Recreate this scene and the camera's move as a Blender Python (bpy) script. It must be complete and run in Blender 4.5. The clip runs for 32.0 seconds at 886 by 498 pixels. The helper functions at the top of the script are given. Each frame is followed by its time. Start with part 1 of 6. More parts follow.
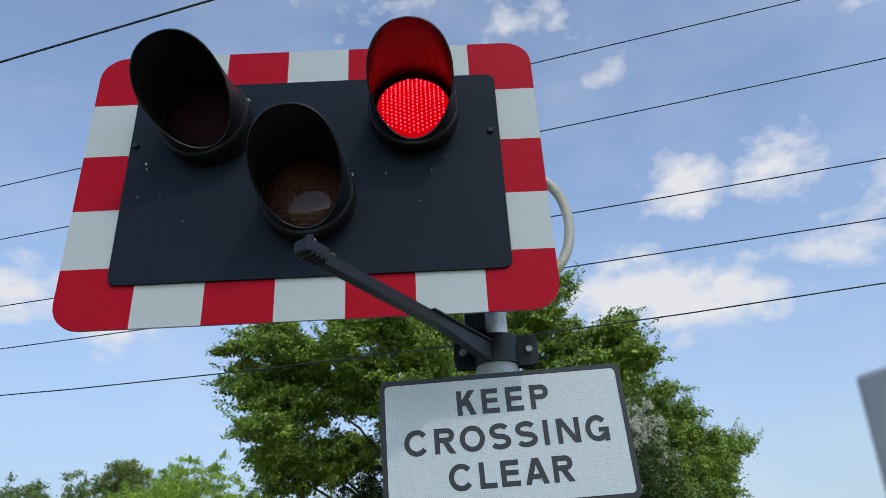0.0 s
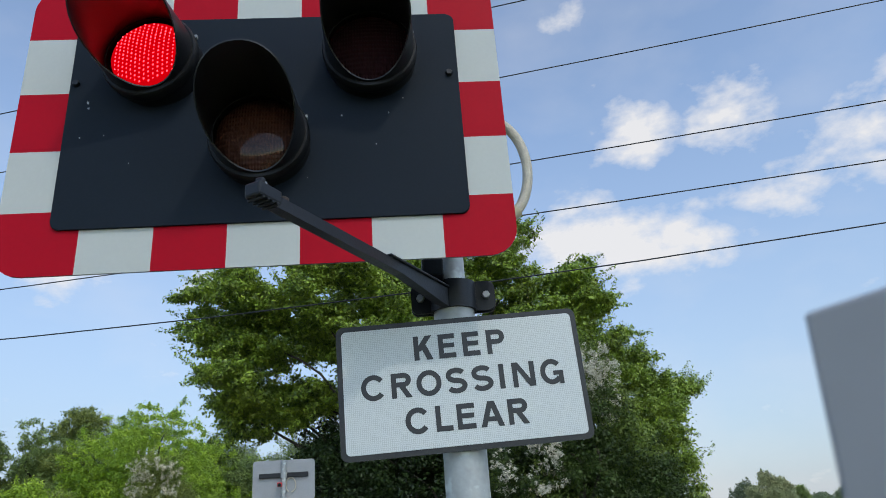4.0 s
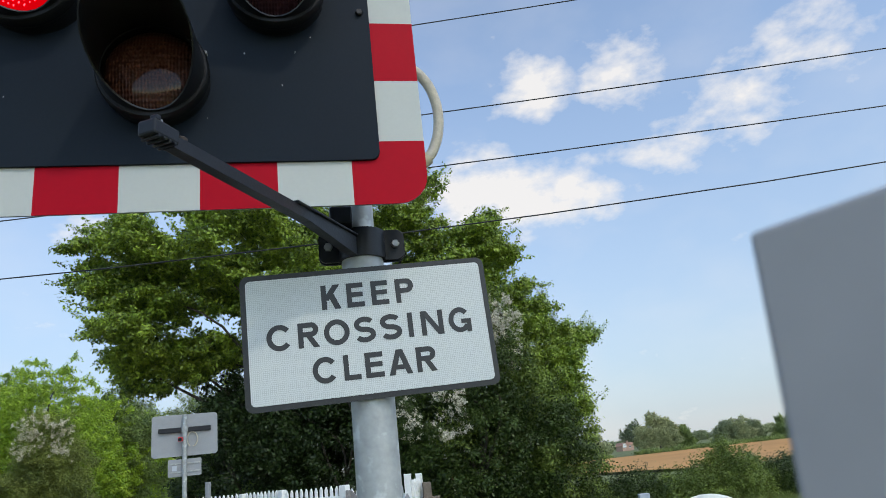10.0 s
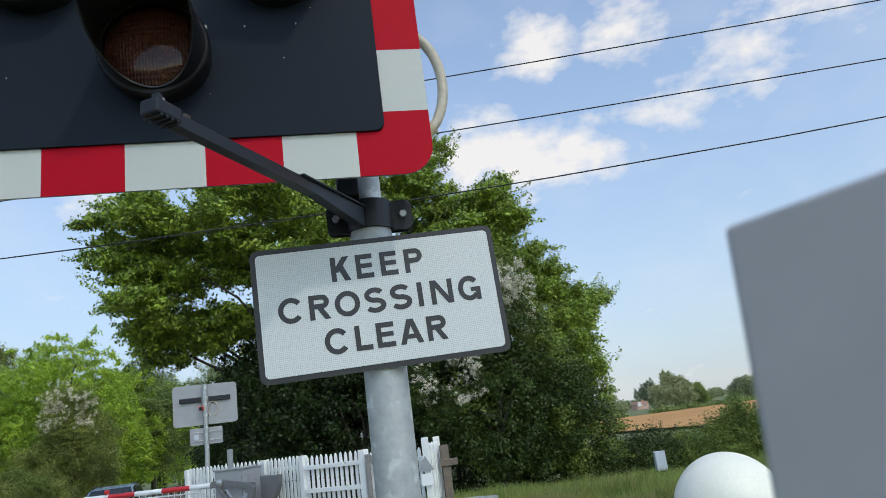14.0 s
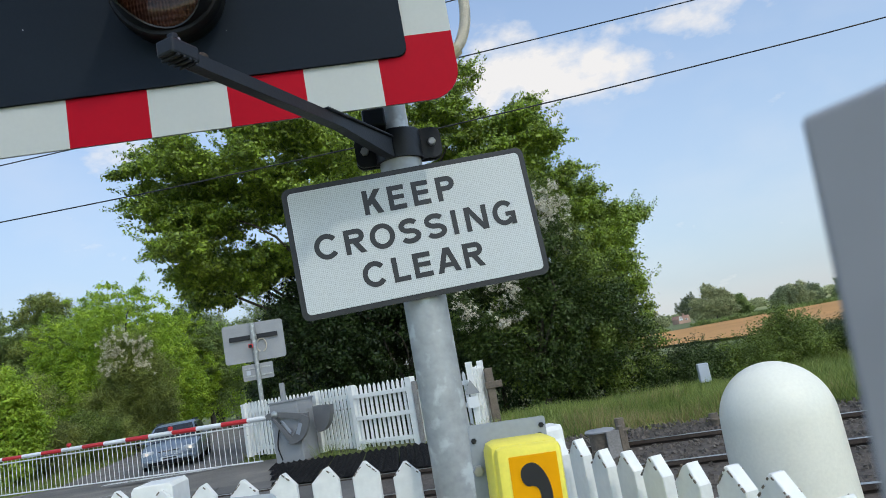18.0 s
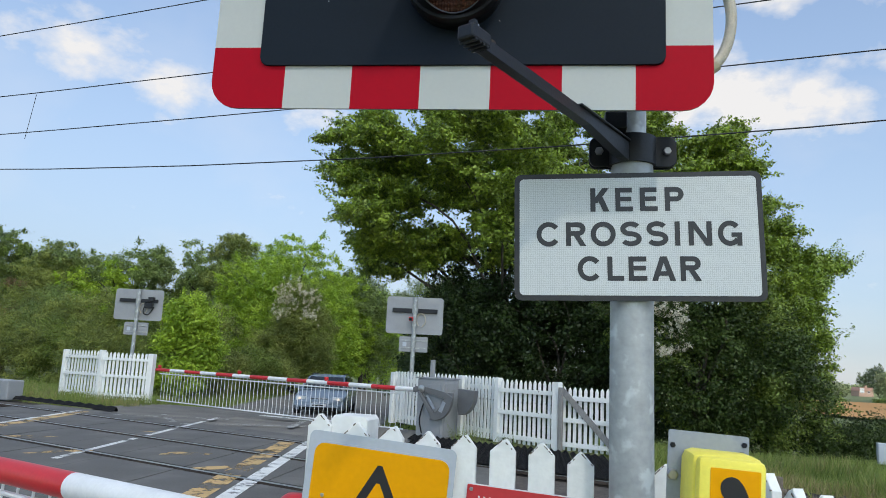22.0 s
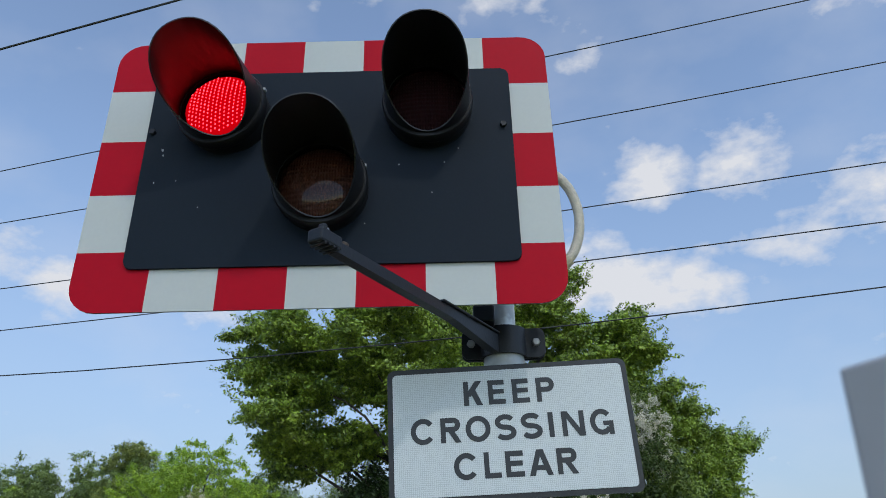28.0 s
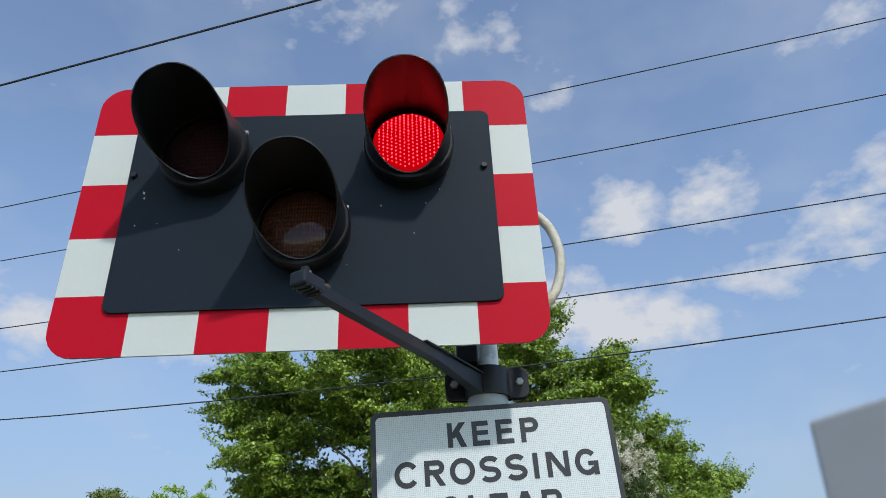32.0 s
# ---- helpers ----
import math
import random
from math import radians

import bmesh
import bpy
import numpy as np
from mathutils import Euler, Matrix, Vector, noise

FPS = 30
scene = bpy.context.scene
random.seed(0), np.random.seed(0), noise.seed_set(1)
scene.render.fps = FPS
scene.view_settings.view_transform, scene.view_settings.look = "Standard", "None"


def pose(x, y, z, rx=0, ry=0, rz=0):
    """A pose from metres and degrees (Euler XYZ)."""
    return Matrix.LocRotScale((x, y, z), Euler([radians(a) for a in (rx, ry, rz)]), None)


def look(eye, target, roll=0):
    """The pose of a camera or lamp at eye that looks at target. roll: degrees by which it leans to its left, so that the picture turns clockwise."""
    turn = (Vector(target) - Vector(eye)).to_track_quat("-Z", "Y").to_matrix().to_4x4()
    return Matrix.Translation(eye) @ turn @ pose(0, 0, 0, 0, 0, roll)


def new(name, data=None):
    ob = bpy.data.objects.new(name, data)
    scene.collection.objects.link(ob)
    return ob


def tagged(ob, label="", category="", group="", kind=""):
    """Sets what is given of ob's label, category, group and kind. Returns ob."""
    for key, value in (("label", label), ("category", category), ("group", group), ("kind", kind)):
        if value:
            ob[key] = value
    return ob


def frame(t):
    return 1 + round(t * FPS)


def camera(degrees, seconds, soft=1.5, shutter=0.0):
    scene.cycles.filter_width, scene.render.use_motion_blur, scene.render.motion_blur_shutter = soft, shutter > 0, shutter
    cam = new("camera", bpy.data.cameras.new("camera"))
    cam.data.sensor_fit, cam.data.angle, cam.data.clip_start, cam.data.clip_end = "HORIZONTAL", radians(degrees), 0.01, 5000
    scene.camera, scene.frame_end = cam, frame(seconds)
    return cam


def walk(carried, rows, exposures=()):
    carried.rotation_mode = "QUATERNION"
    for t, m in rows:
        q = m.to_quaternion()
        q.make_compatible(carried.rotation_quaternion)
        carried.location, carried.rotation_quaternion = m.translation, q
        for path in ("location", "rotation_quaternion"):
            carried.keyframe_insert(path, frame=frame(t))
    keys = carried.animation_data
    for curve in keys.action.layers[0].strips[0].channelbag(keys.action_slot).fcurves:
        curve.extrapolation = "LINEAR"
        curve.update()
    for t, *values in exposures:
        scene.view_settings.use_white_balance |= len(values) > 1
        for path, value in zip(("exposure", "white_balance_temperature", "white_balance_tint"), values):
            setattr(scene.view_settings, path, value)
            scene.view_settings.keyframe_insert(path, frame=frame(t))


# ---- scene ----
cam = camera(64.8, 32.0, soft=0.6)
PATH = [
    (0, (-0.126, -1.836, 1.477), (-0.132, -0.038, 2.356), -3.20),
    (0.5, (-0.123, -1.837, 1.479), (-0.128, -0.037, 2.353), -3.00),
    (1, (-0.123, -1.836, 1.478), (-0.116, -0.035, 2.351), -3.00),
    (1.5, (-0.125, -1.834, 1.479), (-0.103, -0.033, 2.352), -3.10),
    (2, (-0.123, -1.833, 1.479), (-0.093, -0.036, 2.358), -3.10),
    (2.5, (-0.122, -1.832, 1.481), (-0.093, -0.03, 2.351), -3.10),
    (3, (-0.123, -1.829, 1.477), (-0.09, -0.013, 2.315), -3.30),
    (3.5, (-0.121, -1.824, 1.478), (-0.066, 0.015, 2.263), -3.90),
    (4, (-0.116, -1.816, 1.48), (-0.019, 0.042, 2.214), -4.30),
    (4.5, (-0.122, -1.81, 1.474), (0.018, 0.058, 2.175), -4.50),
    (6.5, (-0.126, -1.804, 1.473), (0.094, 0.074, 2.119), -4.20),
    (7, (-0.123, -1.805, 1.478), (0.114, 0.075, 2.114), -4.70),
    (7.5, (-0.121, -1.805, 1.476), (0.129, 0.076, 2.105), -5.10),
    (8, (-0.122, -1.804, 1.478), (0.141, 0.077, 2.098), -5.10),
    (8.5, (-0.122, -1.8, 1.476), (0.159, 0.08, 2.092), -4.90),
    (9, (-0.123, -1.798, 1.478), (0.184, 0.078, 2.092), -4.80),
    (9.5, (-0.121, -1.796, 1.478), (0.21, 0.078, 2.086), -5.30),
    (10, (-0.121, -1.792, 1.478), (0.232, 0.086, 2.06), -6.30),
    (10.5, (-0.116, -1.792, 1.482), (0.251, 0.094, 2.03), -7.30),
    (11, (-0.115, -1.791, 1.483), (0.252, 0.103, 2.002), -7.70),
    (11.5, (-0.113, -1.792, 1.484), (0.244, 0.107, 1.986), -7.50),
    (12, (-0.116, -1.79, 1.481), (0.231, 0.114, 1.975), -7.10),
    (12.5, (-0.116, -1.792, 1.48), (0.222, 0.114, 1.971), -6.90),
    (13, (-0.113, -1.795, 1.485), (0.215, 0.114, 1.972), -7.10),
    (13.5, (-0.112, -1.798, 1.484), (0.207, 0.112, 1.972), -7.50),
    (14, (-0.111, -1.798, 1.486), (0.202, 0.113, 1.977), -7.50),
    (14.5, (-0.112, -1.798, 1.484), (0.201, 0.109, 1.987), -7.20),
    (16.5, (-0.115, -1.799, 1.486), (0.1824, 0.1012, 2.0271), -7.98),
    (17, (-0.111, -1.796, 1.485), (0.1447, 0.1358, 1.9261), -8.97),
    (17.5, (-0.116, -1.779, 1.482), (0.0968, 0.1798, 1.8099), -10.31),
    (18, (-0.107, -1.776, 1.489), (0.083, 0.1887, 1.7957), -10.34),
    (18.5, (-0.103, -1.795, 1.488), (0.0726, 0.158, 1.8712), -8.85),
    (19, (-0.115, -1.825, 1.484), (0.004, 0.1004, 2.0098), -6.38),
    (19.5, (-0.119, -1.843, 1.478), (-0.0965, 0.0553, 2.1091), -3.90),
    (20, (-0.123, -1.85, 1.476), (-0.1953, 0.0464, 2.1082), -1.58),
    (20.5, (-0.155, -1.845, 1.475), (-0.3042, 0.0806, 2.0006), 0.59),
    (21, (-0.212, -1.855, 1.464), (-0.4371, 0.091, 1.8712), 2.28),
    (21.5, (-0.229, -1.864, 1.463), (-0.481, 0.0871, 1.8304), 2.86),
    (22, (-0.249, -1.869, 1.454), (-0.525, 0.0849, 1.7892), 2.73),
    (22.5, (-0.269, -1.877, 1.453), (-0.5491, 0.0757, 1.7915), 1.34),
    (23, (-0.229, -1.881, 1.455), (-0.4742, 0.0641, 1.855), -0.39),
    (23.5, (-0.198, -1.891, 1.46), (-0.3521, 0.0373, 1.9716), -0.93),
    (24, (-0.17, -1.886, 1.471), (-0.2494, 0.0124, 2.0982), -0.40),
    (24.5, (-0.158, -1.869, 1.474), (-0.1866, -0.0128, 2.2201), -0.84),
    (25, (-0.151, -1.859, 1.477), (-0.1453, -0.0371, 2.3034), -2.11),
    (25.5, (-0.13, -1.86, 1.479), (-0.1144, -0.0541, 2.3402), -2.91),
    (26, (-0.131, -1.857, 1.478), (-0.1319, -0.0485, 2.3351), -2.64),
    (26.5, (-0.133, -1.856, 1.473), (-0.1589, -0.0497, 2.3337), -1.98),
    (28.5, (-0.128, -1.851, 1.468), (-0.1582, -0.042, 2.3224), -1.34),
    (29, (-0.133, -1.848, 1.466), (-0.1513, -0.0309, 2.3041), -1.43),
    (29.5, (-0.133, -1.845, 1.473), (-0.139, -0.0274, 2.3108), -1.65),
    (30, (-0.131, -1.849, 1.469), (-0.1215, -0.046, 2.336), -2.06),
    (30.5, (-0.132, -1.848, 1.469), (-0.1116, -0.0612, 2.3703), -2.24),
    (31, (-0.13, -1.856, 1.473), (-0.1064, -0.0841, 2.403), -2.47),
    (31.5, (-0.13, -1.858, 1.476), (-0.1112, -0.0958, 2.4254), -2.61),
    (32, (-0.128, -1.863, 1.473), (-0.1074, -0.1024, 2.4256), -2.78),
]
EXPOSURES = [(0.0, 0.64, 6600, 10), (3.0, 0.65, 6620, 10), (5.0, 0.78, 6920, 10), (8.0, 0.81, 7000, 10), (23.5, 0.79, 7000, 10), (25.2, 0.64, 6500, 10), (28.0, 0.56, 6500, 10), (30.0, 0.47, 6450, 10), (32.0, 0.41, 6400, 10)]
SUN, SKY, VEIL, CLOUD_GLOW = 3.1, 0.145, 0.84, 0.54
WIRES = [(0.0024, 0.0105, 5.03, 0.011), (0.0008, 0.0137, 6.10, 0.010), (0.0009, 0.0209, 7.06, 0.010), (0.0009, 0.040, 8.79, 0.010), (0.0005, 0.0552, 10.34, 0.011), (0.0, 0.09, 14.52, 0.028)]
# bearing, elevation, half width, half height (degrees), weight
CLOUDS = ((22, 28.3, 4.2, 2.8, 1.0), (29.5, 28, 4.4, 3.0, 0.98), (15.5, 20.8, 6.5, 3.6, 1.15), (20.5, 19.6, 7, 3.4, 1.15), (26, 19.0, 4, 2.2, 0.9), (-34.5, 21, 5.2, 2.6, 0.98), (-26.5, 19.3, 3.6, 2.4, 0.95), (-16, 18.8, 3.5, 2.2, 0.7), (33, 21.5, 6.5, 2.4, 0.8), (38.5, 24.5, 4.5, 3.0, 0.85), (44, 26, 5, 4, 0.75), (38, 22, 5, 2.5, 0.6), (9, 44, 6, 3, 0.55), (17, 39, 4, 2, 0.5), (-4, 45.5, 12, 2.5, 0.5), (43, 37, 5, 2.5, 0.6))
DRIFT = (4.6, 1.5)
# the left lamp lights first, then the right one, about 80 times a minute each
FLASH = [(0.0, 1)] + [pair for k in range(43) for pair in ((0.275 + 0.7427 * k, 0), (0.62 + 0.7427 * k, 1)) if pair[0] < 31.95]

cam.data.dof.use_dof, cam.data.dof.focus_distance, cam.data.dof.aperture_fstop = True, 3.2, 13.0
walk(cam, [(t, look(eye, target, roll)) for t, eye, target, roll in PATH], EXPOSURES)

# ---- light ----
SUN_TO = Vector((0.36, -0.66, 0.72)).normalized()
world = bpy.data.worlds.new("sky_world")
scene.world = world
world.use_nodes = True
wn = world.node_tree
sky = wn.nodes.new("ShaderNodeTexSky")
sky.sky_type, sky.sun_disc = "NISHITA", False
sky.sun_elevation = math.asin(SUN_TO.z)
sky.sun_rotation = math.atan2(SUN_TO.x, SUN_TO.y)
sky.air_density, sky.dust_density, sky.ozone_density = 1.0, 0.3, 1.5
wn.nodes["Background"].inputs["Strength"].default_value = SKY
wn.links.new(sky.outputs[0], wn.nodes["Background"].inputs["Color"])
sun = new("sun", bpy.data.lights.new("sun", "SUN"))
sun.data.energy, sun.data.angle, sun.data.color = SUN, radians(2.5), (0.975, 0.975, 0.915)
sun.matrix_basis = look(SUN_TO * 50, (0, 0, 0))


# ---- materials ----
def material(name, colour, rough=0.6, metal=0.0, vary=0.0, scale=8.0, bump=0.0, grain=60.0, second=None, patches=0.0, spec=None):
    """A surface with large stains, fine grain and relief, in object space."""
    m = bpy.data.materials.new(name)
    m.use_nodes = True
    n, l = m.node_tree.nodes, m.node_tree.links
    p = n["Principled BSDF"]
    p.inputs["Roughness"].default_value, p.inputs["Metallic"].default_value = rough, metal
    p.inputs["Base Color"].default_value = (*colour, 1)
    if spec is not None:
        p.inputs["Specular IOR Level"].default_value = spec
    if vary or patches:
        co = n.new("ShaderNodeTexCoord")
        big, fine = n.new("ShaderNodeTexNoise"), n.new("ShaderNodeTexNoise")
        big.inputs["Scale"].default_value, fine.inputs["Scale"].default_value = scale, grain
        big.inputs["Detail"].default_value, fine.inputs["Detail"].default_value = 6, 4
        for t in (big, fine):
            l.new(co.outputs["Object"], t.inputs["Vector"])
        add = n.new("ShaderNodeMath")
        add.operation = "ADD"
        l.new(big.outputs["Fac"], add.inputs[0])
        l.new(fine.outputs["Fac"], add.inputs[1])
        ramp = n.new("ShaderNodeMapRange")
        ramp.inputs["From Min"].default_value, ramp.inputs["From Max"].default_value = 0.7, 1.3
        ramp.inputs["To Min"].default_value, ramp.inputs["To Max"].default_value = 1 - vary, 1 + vary
        l.new(add.outputs[0], ramp.inputs["Value"])
        mul = n.new("ShaderNodeVectorMath")
        mul.operation = "SCALE"
        mul.inputs[0].default_value = colour
        l.new(ramp.outputs[0], mul.inputs["Scale"])
        out = mul.outputs[0]
        if second is not None:
            step = n.new("ShaderNodeMapRange")
            step.inputs["From Min"].default_value, step.inputs["From Max"].default_value = 0.62 - patches, 0.70 - patches
            l.new(big.outputs["Fac"], step.inputs["Value"])
            mix = n.new("ShaderNodeMix")
            mix.data_type = "RGBA"
            l.new(step.outputs[0], mix.inputs["Factor"])
            l.new(out, mix.inputs["A"])
            mix.inputs["B"].default_value = (*second, 1)
            out = mix.outputs["Result"]
        l.new(out, p.inputs["Base Color"])
        if bump:
            b = n.new("ShaderNodeBump")
            b.inputs["Strength"].default_value, b.inputs["Distance"].default_value = bump, 0.01
            l.new(fine.outputs["Fac"], b.inputs["Height"])
            l.new(b.outputs[0], p.inputs["Normal"])
    return m


def leaf_material(name, dark, light, clear=0.26, scale=1.3, each=0.62, gloss=0.3):
    """Leaves: each its own shade, broad patches of tone for clump shading, and light that comes through."""
    m = bpy.data.materials.new(name)
    m.use_nodes = True
    n, l = m.node_tree.nodes, m.node_tree.links
    n.remove(n["Principled BSDF"])
    geo, co, big = n.new("ShaderNodeNewGeometry"), n.new("ShaderNodeTexCoord"), n.new("ShaderNodeTexNoise")
    big.inputs["Scale"].default_value, big.inputs["Detail"].default_value = scale, 4
    l.new(co.outputs["Object"], big.inputs["Vector"])
    add = n.new("ShaderNodeMath")
    add.operation = "MULTIPLY_ADD"
    l.new(geo.outputs["Random Per Island"], add.inputs[0])
    add.inputs[1].default_value = each
    sub = n.new("ShaderNodeMapRange")
    sub.inputs["From Min"].default_value, sub.inputs["From Max"].default_value = 0.35, 0.65
    # the less single leaves vary, the more clump shading the patches paint in
    sub.inputs["To Min"].default_value, sub.inputs["To Max"].default_value = 0.0, max(0.4, 0.95 - each)
    l.new(big.outputs["Fac"], sub.inputs["Value"])
    l.new(sub.outputs[0], add.inputs[2])
    mix = n.new("ShaderNodeMix")
    mix.data_type = "RGBA"
    mix.inputs["A"].default_value, mix.inputs["B"].default_value = (*dark, 1), (*light, 1)
    l.new(add.outputs[0], mix.inputs["Factor"])
    d, tr, sh = n.new("ShaderNodeBsdfPrincipled"), n.new("ShaderNodeBsdfTranslucent"), n.new("ShaderNodeMixShader")
    d.inputs["Roughness"].default_value = 0.42
    d.inputs["Specular IOR Level"].default_value = gloss
    sh.inputs[0].default_value = clear
    l.new(mix.outputs["Result"], d.inputs["Base Color"])
    l.new(mix.outputs["Result"], tr.inputs["Color"])
    l.new(d.outputs[0], sh.inputs[1])
    l.new(tr.outputs[0], sh.inputs[2])
    l.new(sh.outputs[0], n["Material Output"].inputs["Surface"])
    return m


def worn_paint(name, colour, worn):
    """Road paint rubbed through in ragged patches."""
    m = material(name, colour, 0.75, vary=0.2, scale=4)
    n, l = m.node_tree.nodes, m.node_tree.links
    co, no, mr = n.new("ShaderNodeTexCoord"), n.new("ShaderNodeTexNoise"), n.new("ShaderNodeMapRange")
    no.inputs["Scale"].default_value, no.inputs["Detail"].default_value, no.inputs["Roughness"].default_value = 3.2, 9, 0.72
    l.new(co.outputs["Object"], no.inputs["Vector"])
    mr.inputs["From Min"].default_value, mr.inputs["From Max"].default_value = worn - 0.03, worn + 0.05
    l.new(no.outputs["Fac"], mr.inputs["Value"])
    tr, sh = n.new("ShaderNodeBsdfTransparent"), n.new("ShaderNodeMixShader")
    l.new(mr.outputs[0], sh.inputs[0])
    l.new(tr.outputs[0], sh.inputs[1])
    l.new(n["Principled BSDF"].outputs[0], sh.inputs[2])
    l.new(sh.outputs[0], n["Material Output"].inputs["Surface"])
    return m


def glow(name, colour, strength):
    m = bpy.data.materials.new(name)
    m.use_nodes = True
    p = m.node_tree.nodes["Principled BSDF"]
    p.inputs["Base Color"].default_value, p.inputs["Roughness"].default_value, p.inputs["Specular IOR Level"].default_value = (colour[0] * 0.1, 0, 0, 1), 1.0, 0.0
    p.inputs["Emission Color"].default_value, p.inputs["Emission Strength"].default_value = (*colour, 1), strength
    return m


